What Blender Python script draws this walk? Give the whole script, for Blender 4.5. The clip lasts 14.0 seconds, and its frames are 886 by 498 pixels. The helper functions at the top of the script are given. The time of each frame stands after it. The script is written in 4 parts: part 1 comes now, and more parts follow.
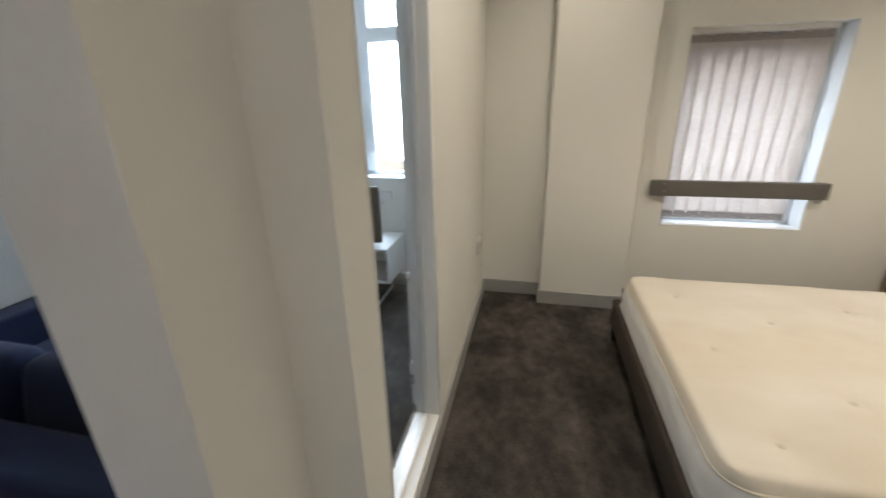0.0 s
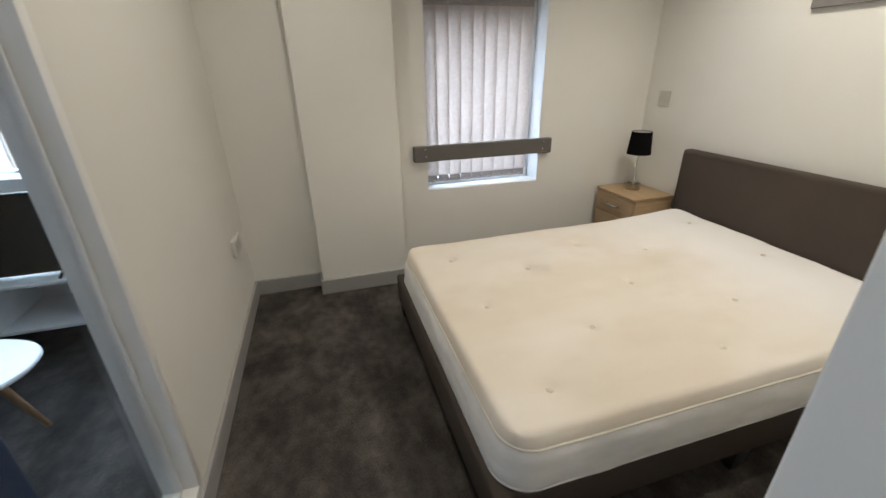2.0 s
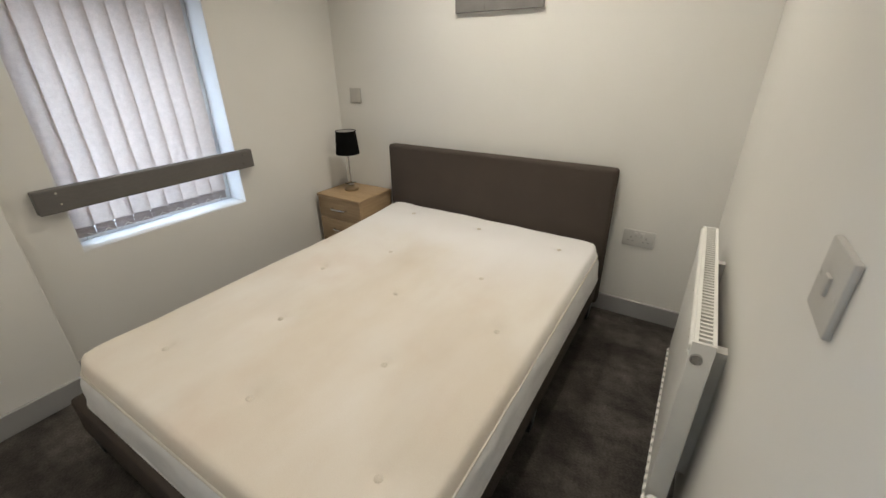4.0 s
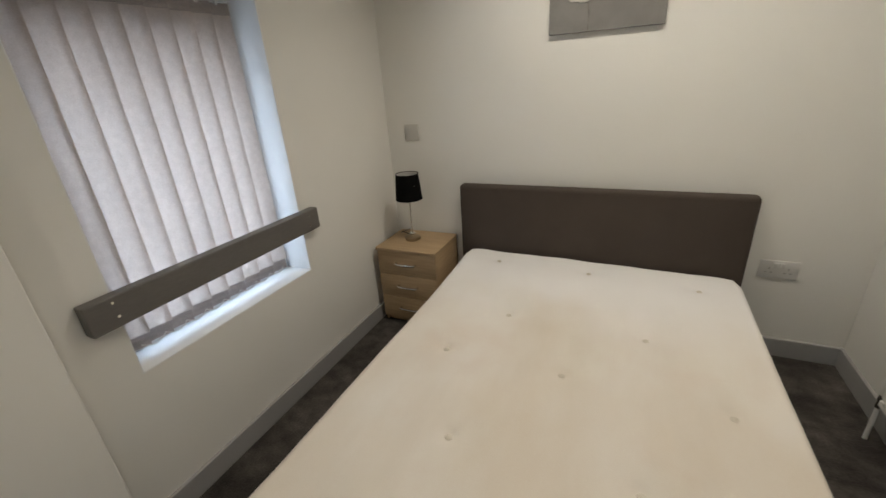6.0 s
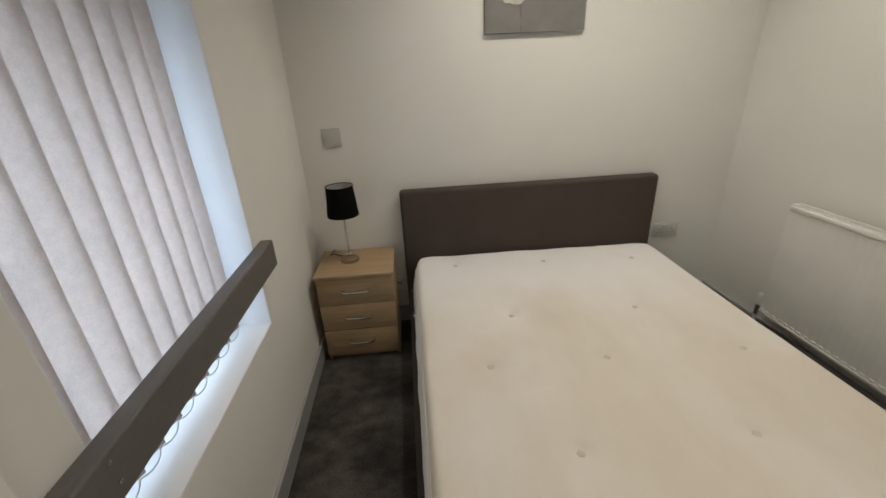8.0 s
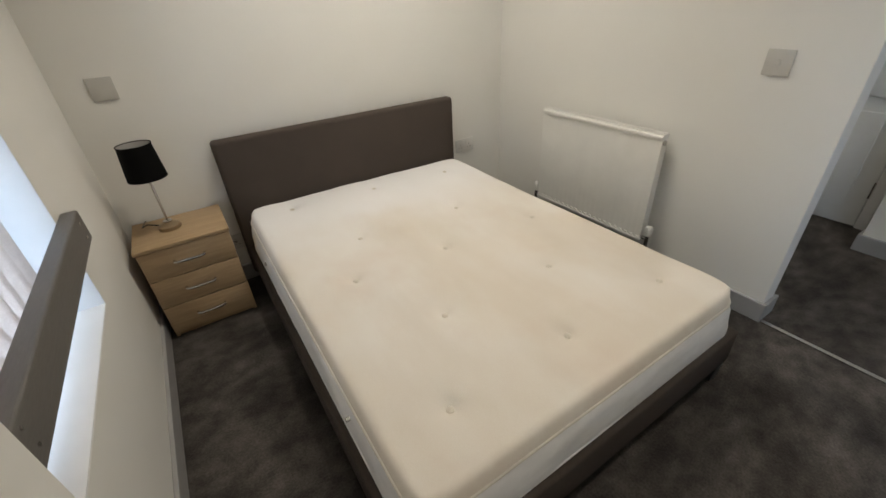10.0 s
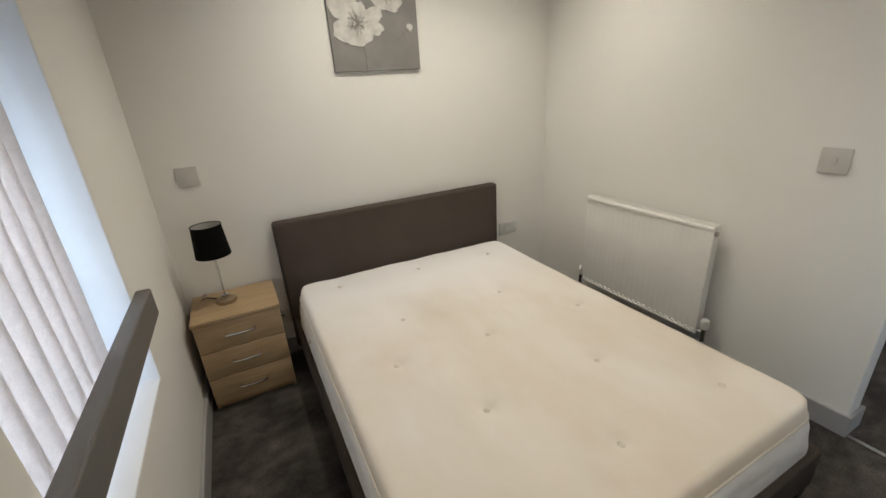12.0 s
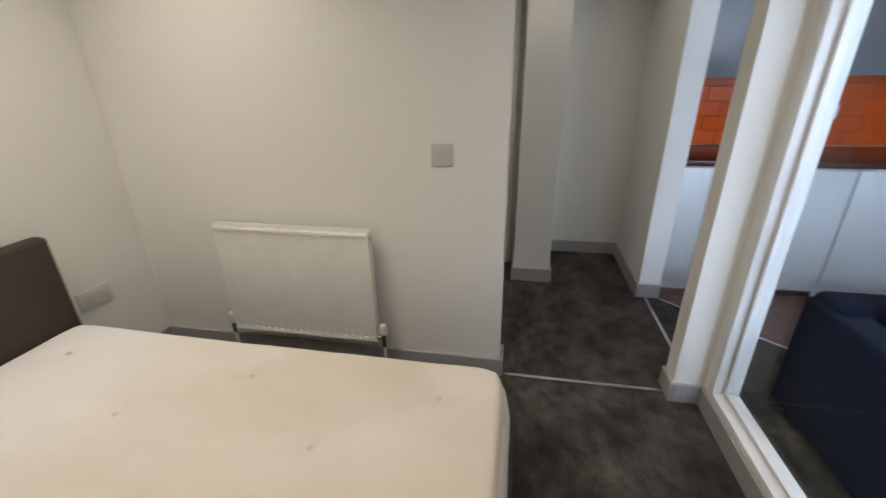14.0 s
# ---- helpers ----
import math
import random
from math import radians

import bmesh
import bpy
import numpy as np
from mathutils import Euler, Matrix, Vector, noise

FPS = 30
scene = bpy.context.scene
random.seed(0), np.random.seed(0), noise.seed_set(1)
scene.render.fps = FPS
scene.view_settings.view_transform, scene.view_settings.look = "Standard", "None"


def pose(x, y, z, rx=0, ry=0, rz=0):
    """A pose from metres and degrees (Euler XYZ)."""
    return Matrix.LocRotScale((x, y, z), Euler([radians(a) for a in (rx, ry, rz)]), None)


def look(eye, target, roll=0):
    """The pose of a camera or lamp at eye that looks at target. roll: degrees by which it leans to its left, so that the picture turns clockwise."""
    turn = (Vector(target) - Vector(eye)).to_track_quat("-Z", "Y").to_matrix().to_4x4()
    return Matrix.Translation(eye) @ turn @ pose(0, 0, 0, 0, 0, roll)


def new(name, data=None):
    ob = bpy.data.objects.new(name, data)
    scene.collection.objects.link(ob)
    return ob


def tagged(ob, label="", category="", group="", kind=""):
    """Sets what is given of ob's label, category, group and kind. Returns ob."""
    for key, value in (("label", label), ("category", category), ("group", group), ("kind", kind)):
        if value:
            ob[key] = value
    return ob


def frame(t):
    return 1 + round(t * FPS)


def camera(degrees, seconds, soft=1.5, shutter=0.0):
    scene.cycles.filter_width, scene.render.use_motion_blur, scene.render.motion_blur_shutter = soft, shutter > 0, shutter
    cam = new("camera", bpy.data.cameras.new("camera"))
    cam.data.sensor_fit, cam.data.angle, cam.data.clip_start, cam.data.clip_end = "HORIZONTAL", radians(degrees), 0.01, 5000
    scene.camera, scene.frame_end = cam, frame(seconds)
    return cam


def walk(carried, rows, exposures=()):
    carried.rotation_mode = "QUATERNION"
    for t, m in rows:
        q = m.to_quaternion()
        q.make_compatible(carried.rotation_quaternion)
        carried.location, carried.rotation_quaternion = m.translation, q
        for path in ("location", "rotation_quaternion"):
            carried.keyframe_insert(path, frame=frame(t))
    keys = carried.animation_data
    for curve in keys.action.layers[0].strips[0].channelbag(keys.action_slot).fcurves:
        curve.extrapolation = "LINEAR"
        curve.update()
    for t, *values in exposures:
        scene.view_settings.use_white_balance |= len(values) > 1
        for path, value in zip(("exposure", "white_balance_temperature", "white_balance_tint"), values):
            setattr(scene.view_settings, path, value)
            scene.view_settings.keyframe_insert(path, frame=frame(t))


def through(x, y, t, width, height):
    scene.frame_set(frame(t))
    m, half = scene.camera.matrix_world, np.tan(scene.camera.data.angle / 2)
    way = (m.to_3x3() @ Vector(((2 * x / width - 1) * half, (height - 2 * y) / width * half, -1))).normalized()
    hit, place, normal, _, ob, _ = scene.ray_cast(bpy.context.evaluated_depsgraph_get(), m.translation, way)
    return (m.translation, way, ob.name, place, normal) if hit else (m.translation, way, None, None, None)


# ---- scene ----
cam = camera(94.9, 14.0, 1.5, 0.3)
PATH = [
    (0, (-0.568, -0.446, 1.369), (-0.986, 1.383, 0.677), -1.2),
    (0.5, (-0.496, -0.411, 1.376), (-0.414, 1.439, 0.619), -1.4),
    (1, (-0.469, -0.418, 1.337), (-0.101, 1.384, 0.55), -1.8),
    (1.5, (-0.461, -0.352, 1.317), (-0.001, 1.406, 0.483), -1.9),
    (2, (-0.399, -0.179, 1.306), (0.115, 1.575, 0.495), -1.1),
    (2.5, (-0.329, -0.066, 1.296), (0.476, 1.539, 0.415), -1.0),
    (3, (-0.315, 0.004, 1.305), (0.886, 1.3, 0.367), -1.6),
    (3.2, (-0.315, 0.038, 1.296), (1.021, 1.198, 0.363), -1.2),
    (5.3, (-0.241, 0.618, 1.383), (1.415, 1.417, 0.597), -2.9),
    (5.5, (-0.286, 0.741, 1.387), (1.397, 1.486, 0.605), -3.8),
    (6, (-0.298, 0.999, 1.374), (1.368, 1.794, 0.605), -4.0),
    (6.5, (-0.229, 1.231, 1.379), (1.463, 1.973, 0.612), -3.6),
    (7, (-0.269, 1.474, 1.382), (1.546, 1.863, 0.636), -3.4),
    (7.5, (-0.264, 1.661, 1.374), (1.572, 1.776, 0.589), -3.6),
    (8, (-0.265, 1.806, 1.378), (1.564, 1.67, 0.579), -2.8),
    (8.5, (-0.362, 1.914, 1.383), (1.387, 1.436, 0.538), -4.8),
    (9, (-0.416, 1.96, 1.377), (1.325, 1.385, 0.577), -3.7),
    (9.2, (-0.441, 1.98, 1.375), (1.222, 1.24, 0.547), -4.8),
    (11.3, (-0.435, 1.93, 1.326), (0.923, 1.087, 0.124), -4.9),
    (11.5, (-0.434, 1.94, 1.349), (1.037, 1.085, 0.298), -4.9),
    (12, (-0.416, 1.97, 1.416), (1.255, 1.15, 0.685), -3.7),
    (12.5, (-0.393, 1.936, 1.42), (1.292, 1.065, 0.785), -1.6),
    (13, (-0.34, 1.799, 1.397), (1.164, 0.654, 0.741), 1.4),
    (13.5, (-0.152, 1.716, 1.404), (0.73, 0.078, 0.672), 0.1),
    (14, (-0.046, 1.657, 1.374), (0.302, -0.153, 0.598), -1.0),
]
walk(cam, [(t, look(eye, target, roll)) for t, eye, target, roll in PATH],
     [(0.0, 1.18, 6800, 10), (0.5, 1.15, 6600, 10), (1.0, 1.12, 6500, 10), (1.5, 1.00, 6500, 10), (2.5, 1.2, 6280, 10), (3.2, 1.18, 6300, 10), (5.3, 0.65, 6500, 10),
      (6.5, 0.65, 6450, 10), (7.5, 0.61, 6400, 10), (9.2, 0.66, 6400, 10), (11.0, 1.22, 6300, 10), (11.5, 1.22, 6300, 10), (12.1, 0.86, 6400, 10),
      (12.5, 0.82, 6350, 10), (13.0, 1.1, 6150, 10), (13.5, 1.05, 6200, 10), (14.0, 0.88, 6500, 13)])

WIN_W, LIV_W, LIV_IN, LIV_PANE = 6.2, 74.0, 10.0, 13.0
POWER = [20.5, 22.5, 7.5, 14.0, 9.0, 11.0]
WARM = (1.0, 0.915, 0.775)

# ---- world, sun and lamps ----
world = bpy.data.worlds.new("sky")
scene.world = world
world.use_nodes = True
wn = world.node_tree.nodes
sky = wn.new("ShaderNodeTexSky")
sky.sky_type, sky.sun_disc = "NISHITA", False
sky.sun_elevation, sky.sun_rotation = radians(48), radians(200)
sky.air_density, sky.dust_density = 1.4, 3.0
wn["Background"].inputs["Strength"].default_value = 0.15
world.node_tree.links.new(sky.outputs["Color"], wn["Background"].inputs["Color"])


def lamp(name, kind, m, watts, colour, **more):
    data = bpy.data.lights.new(name, kind)
    data.energy, data.color = watts, colour
    ob = new(name, data)
    ob.matrix_world = m
    return ob


sun = lamp("sun", "SUN", pose(0, 0, 20, 42, 0, -20), 0.8, (1.0, 0.96, 0.9))
sun.data.angle = radians(12)

DAY = (0.63, 0.785, 1.0)
# daylight in the two window openings
w1 = lamp("window_daylight", "AREA", look((0.645, 2.66, 0.98), (0.645, 2.0, 0.97)), WIN_W, DAY)
w1.data.shape, w1.data.size, w1.data.size_y = "RECTANGLE", 0.86, 0.82
w2 = lamp("living_daylight", "AREA", look((-2.35, 2.95, 2.35), (-2.1, 0.6, 0.5)), LIV_W, DAY)
w2.data.shape, w2.data.size, w2.data.size_y = "RECTANGLE", 2.2, 1.3
w3 = lamp("living_daylight_side", "AREA", look((-3.0, 2.335, 1.50), (-1.6, -0.6, 0.7)), LIV_IN, DAY)
w3.data.shape, w3.data.size, w3.data.size_y = "RECTANGLE", 0.66, 1.2
w4 = lamp("living_daylight_bare_pane", "AREA", look((-1.60, 2.72, 1.36), (-0.85, -0.6, 0.55)), LIV_PANE, DAY)
w4.data.shape, w4.data.size, w4.data.size_y = "RECTANGLE", 0.26, 0.95

CEIL = 2.40
# the fourth spot is fill added for the west side, no fitting known there
SPOTS = [(1.16, 0.58), (1.29, 1.30), (-0.38, 1.76), (-0.44, 0.92)]
HALL_SPOTS = [(-0.30, -0.78), (0.75, -0.70)]
for i, (sx, sy) in enumerate(SPOTS + HALL_SPOTS):
    sp = lamp("downlight_bulb", "SPOT", pose(sx, sy, CEIL - 0.03), POWER[i], WARM)
    sp.data.spot_size, sp.data.spot_blend, sp.data.shadow_soft_size = radians(138), 1.0, 0.03

# ---- materials ----


def material(name, base, rough=0.6, metal=0.0, second=None, scale=6.0, amount=0.5, grain=0.0, grain_scale=300.0,
             stretch=(1, 1, 1), transmission=0.0, coat=0.0, spec=0.5, bump2=0.0, sheen=0.0, random_value=0.0, lo=0.38, hi=0.66, detail=5.0, mid=0.0, mid_scale=30.0):
    """A surface with broad variation between two colours, fine speckle and relief."""
    mt = bpy.data.materials.new(name)
    mt.use_nodes = True
    nt = mt.node_tree
    n, ln = nt.nodes, nt.links
    b = n["Principled BSDF"]
    b.inputs["Roughness"].default_value = rough
    b.inputs["Metallic"].default_value = metal
    b.inputs["Specular IOR Level"].default_value = spec
    b.inputs["Coat Weight"].default_value = coat
    b.inputs["Sheen Weight"].default_value = sheen
    b.inputs["Transmission Weight"].default_value = transmission
    tc = n.new("ShaderNodeTexCoord")
    mp = n.new("ShaderNodeMapping")
    mp.inputs["Scale"].default_value = stretch
    ln.new(tc.outputs["Object"], mp.inputs["Vector"])
    big = n.new("ShaderNodeTexNoise")
    big.inputs["Scale"].default_value, big.inputs["Detail"].default_value = scale, detail
    ln.new(mp.outputs["Vector"], big.inputs["Vector"])
    ramp = n.new("ShaderNodeValToRGB")
    ramp.color_ramp.elements[0].position, ramp.color_ramp.elements[1].position = lo, hi
    second = second or tuple(c * 0.86 for c in base)
    mixed = tuple(a * (1 - amount) + c * amount for a, c in zip(base, second))
    ramp.color_ramp.elements[0].color, ramp.color_ramp.elements[1].color = (*mixed, 1), (*base, 1)
    ln.new(big.outputs["Fac"], ramp.inputs["Fac"])
    colour = ramp.outputs["Color"]
    if mid:
        mnz = n.new("ShaderNodeTexNoise")
        mnz.inputs["Scale"].default_value, mnz.inputs["Detail"].default_value = mid_scale, 6.0
        ln.new(mp.outputs["Vector"], mnz.inputs["Vector"])
        mrr = n.new("ShaderNodeMapRange")
        mrr.inputs["From Min"].default_value, mrr.inputs["From Max"].default_value = 0.3, 0.7
        ln.new(mnz.outputs["Fac"], mrr.inputs["Value"])
        mmx = n.new("ShaderNodeMix")
        mmx.data_type, mmx.blend_type = "RGBA", "OVERLAY"
        mmx.inputs["Factor"].default_value = mid
        ln.new(colour, mmx.inputs["A"])
        ln.new(mrr.outputs["Result"], mmx.inputs["B"])
        colour = mmx.outputs["Result"]
    if grain or bump2:
        fine = n.new("ShaderNodeTexNoise")
        fine.inputs["Scale"].default_value, fine.inputs["Detail"].default_value = grain_scale, 3.0
        ln.new(mp.outputs["Vector"], fine.inputs["Vector"])
        if grain:
            mul = n.new("ShaderNodeMix")
            mul.data_type, mul.blend_type = "RGBA", "OVERLAY"
            mul.inputs["Factor"].default_value = grain
            ln.new(colour, mul.inputs["A"])
            ln.new(fine.outputs["Fac"], mul.inputs["B"])
            colour = mul.outputs["Result"]
        bp = n.new("ShaderNodeBump")
        bp.inputs["Strength"].default_value, bp.inputs["Distance"].default_value = max(bump2, 0.05), 0.004
        ln.new(fine.outputs["Fac"], bp.inputs["Height"])
        ln.new(bp.outputs["Normal"], b.inputs["Normal"])
    if random_value:
        info = n.new("ShaderNodeObjectInfo")
        hsv = n.new("ShaderNodeHueSaturation")
        mr = n.new("ShaderNodeMapRange")
        mr.inputs["To Min"].default_value, mr.inputs["To Max"].default_value = 1 - random_value, 1 + random_value
        ln.new(info.outputs["Random"], mr.inputs["Value"])
        ln.new(mr.outputs["Result"], hsv.inputs["Value"])
        ln.new(colour, hsv.inputs["Color"])
        colour = hsv.outputs["Color"]
    ln.new(colour, b.inputs["Base Color"])
    rr = n.new("ShaderNodeMapRange")
    rr.inputs["To Min"].default_value, rr.inputs["To Max"].default_value = rough * 0.85, min(1, rough * 1.12)
    ln.new(big.outputs["Fac"], rr.inputs["Value"])
    ln.new(rr.outputs["Result"], b.inputs["Roughness"])
    return mt


WALL = material("wall_paint", (0.77, 0.755, 0.715), 0.75, second=(0.72, 0.705, 0.665), scale=1.6, grain=0.05, grain_scale=420, bump2=0.025)
CEILING = material("ceiling_paint", (0.82, 0.81, 0.78), 0.85, scale=2, grain=0.04)
SKIRT = material("grey_satin_paint", (0.35, 0.345, 0.34), 0.45, scale=5, grain=0.08, bump2=0.05)
BATTEN = material("grey_board_paint", (0.130, 0.121, 0.112), 0.55, scale=9, grain=0.12, grain_scale=160, stretch=(0.25, 1, 1), bump2=0.15)
SOCKET = material("pale_plate_plastic", (0.60, 0.59, 0.565), 0.4, scale=12, amount=0.3, grain=0.03)
PLATE = material("grey_plate_plastic", (0.53, 0.515, 0.48), 0.4, scale=12, amount=0.3, grain=0.03)
WHITE = material("white_gloss_paint", (0.80, 0.80, 0.79), 0.35, scale=4, grain=0.04, bump2=0.04)
PLASTIC = material("white_plastic", (0.72, 0.71, 0.68), 0.35, scale=10, amount=0.2, grain=0.02)
ENAMEL = material("radiator_enamel", (0.80, 0.79, 0.75), 0.32, scale=7, amount=0.4, grain=0.03)
SLOT = material("dark_recess", (0.40, 0.39, 0.37), 0.8, scale=20, grain=0.1)
CARPET = material("carpet_pile", (0.118, 0.105, 0.094), 0.97, second=(0.032, 0.028, 0.025), scale=5.0, amount=0.95, grain=0.6,
                  grain_scale=150, bump2=1.0, spec=0.12, sheen=0.06, lo=0.38, hi=0.80, detail=11.0, mid=0.34, mid_scale=19.0, stretch=(1.0, 0.7, 1.0))
LAMINATE = material("kitchen_laminate", (0.21, 0.085, 0.065), 0.40, second=(0.09, 0.038, 0.030), scale=9, stretch=(0.3, 3, 1), amount=0.8, grain=0.2)
FABRIC = material("taupe_weave", (0.078, 0.062, 0.052), 0.92, second=(0.060, 0.048, 0.040), scale=5, grain=0.35, grain_scale=700, bump2=0.5, spec=0.25)
NAVY = material("navy_fabric", (0.008, 0.013, 0.034), 0.9, second=(0.005, 0.008, 0.022), scale=7, grain=0.35, grain_scale=600, bump2=0.45, spec=0.12, sheen=0.04)
OAK = material("oak_veneer", (0.43, 0.305, 0.175), 0.5, second=(0.33, 0.225, 0.125), scale=5.0, amount=0.7, stretch=(1.2, 1.2, 14), grain=0.25, grain_scale=120, bump2=0.10)
OAK_H = material("oak_veneer_across", (0.43, 0.305, 0.175), 0.5, second=(0.33, 0.225, 0.125), scale=5.0, amount=0.7, stretch=(14, 1.2, 14), grain=0.25, grain_scale=120, bump2=0.10)
LEGWOOD = material("turned_beech", (0.42, 0.24, 0.12), 0.45, second=(0.32, 0.17, 0.08), scale=8, stretch=(8, 8, 1), grain=0.2)
CHROME = material("brushed_steel", (0.62, 0.61, 0.59), 0.25, 1.0, scale=14, amount=0.3, grain=0.05)
BRASSY = material("dull_nickel", (0.40, 0.32, 0.22), 0.45, 1.0, scale=14, amount=0.3, grain=0.05)
SHADE = material("black_shade_cloth", (0.005, 0.005, 0.005), 0.95, spec=0.08, scale=30, grain=0.3, grain_scale=800, bump2=0.2)
SHADE_IN = material("shade_lining", (0.50, 0.49, 0.47), 0.8, scale=20, grain=0.05)
GLASSY = material("clear_glass_base", (0.85, 0.88, 0.88), 0.03, scale=5, amount=0.05, transmission=1.0)
BLACK = material("black_plastic", (0.010, 0.010, 0.011), 0.3, scale=12, amount=0.4, grain=0.05)
SCREEN = material("screen_glass", (0.004, 0.0045, 0.006), 0.16, scale=3, amount=0.3, spec=0.03)
WORKTOP = material("dark_red_worktop", (0.10, 0.028, 0.020), 0.22, second=(0.05, 0.015, 0.012), scale=60, amount=0.7, grain=0.3, grain_scale=300)
GREY_UNIT = material("grey_unit_front", (0.18, 0.18, 0.20), 0.35, scale=3, grain=0.03)
UNIT = material("white_unit_front", (0.66, 0.67, 0.68), 0.3, scale=3, grain=0.03)
TILE = material("orange_glazed_tile", (0.66, 0.095, 0.006), 0.17, second=(0.56, 0.075, 0.005), spec=0.12, scale=9, grain=0.06, random_value=0.07)
GROUT = material("tile_grout", (0.52, 0.082, 0.012), 0.9, scale=30, grain=0.2)
CANVAS = material("grey_canvas", (0.235, 0.225, 0.215), 0.85, second=(0.19, 0.18, 0.172), scale=9, amount=0.8, grain=0.25, grain_scale=500, bump2=0.35)
PETAL = material("painted_petal", (0.60, 0.585, 0.55), 0.8, second=(0.45, 0.435, 0.405), scale=24, amount=0.9, grain=0.2, grain_scale=400, bump2=0.3)
PETAL_M = material("painted_throat", (0.43, 0.415, 0.385), 0.8, second=(0.30, 0.285, 0.26), scale=40, amount=0.8, grain=0.2)
PETAL_D = material("painted_grey", (0.24, 0.225, 0.20), 0.85, second=(0.13, 0.12, 0.11), scale=30, amount=0.8, grain=0.2)
RENDERWALL = material("pale_render", (0.72, 0.68, 0.64), 0.9, scale=1.5, grain=0.1, bump2=0.1)
GREYBLUE = material("grey_blue_metal", (0.22, 0.28, 0.32), 0.5, scale=5, grain=0.05)
UPVC = material("window_plastic", (0.80, 0.83, 0.85), 0.35, scale=4, grain=0.03)
LIGHT_TRIM = material("downlight_trim", (0.75, 0.75, 0.75), 0.3, scale=9, grain=0.02)


def glass_material(name, ior):
    mt = bpy.data.materials.new(name)
    mt.use_nodes = True
    b = mt.node_tree.nodes["Principled BSDF"]
    b.inputs["Base Color"].default_value = (0.93, 0.97, 0.98, 1)
    b.inputs["Roughness"].default_value, b.inputs["IOR"].default_value = 0.0, ior
    b.inputs["Transmission Weight"].default_value = 1.0
    return mt


GLASS = glass_material("pane_glass", 1.45)
THIN_GLASS = glass_material("low_reflection_glass", 1.15)


def vane_material(name, base, through):
    """Thin woven blind cloth that lets daylight through."""
    mt = material(name, base, 0.9, second=tuple(c * 0.86 for c in base), scale=45, amount=0.5, grain=0.22, grain_scale=260, bump2=0.15)
    n, ln = mt.node_tree.nodes, mt.node_tree.links
    b, out = n["Principled BSDF"], n["Material Output"]
    tr = n.new("ShaderNodeBsdfTranslucent")
    ln.new(b.inputs["Base Color"].links[0].from_socket, tr.inputs["Color"])
    mx = n.new("ShaderNodeMixShader")
    mx.inputs["Fac"].default_value = through
    ln.new(b.outputs["BSDF"], mx.inputs[1])
    ln.new(tr.outputs["BSDF"], mx.inputs[2])
    ln.new(mx.outputs["Shader"], out.inputs["Surface"])
    return mt


VANE = vane_material("blind_cloth", (0.69, 0.63, 0.59), 0.68)
WEIGHT = vane_material("blind_hem_cloth", (0.46, 0.42, 0.41), 0.30)
VANE_W = vane_material("white_blind_cloth", (0.60, 0.58, 0.57), 0.3)


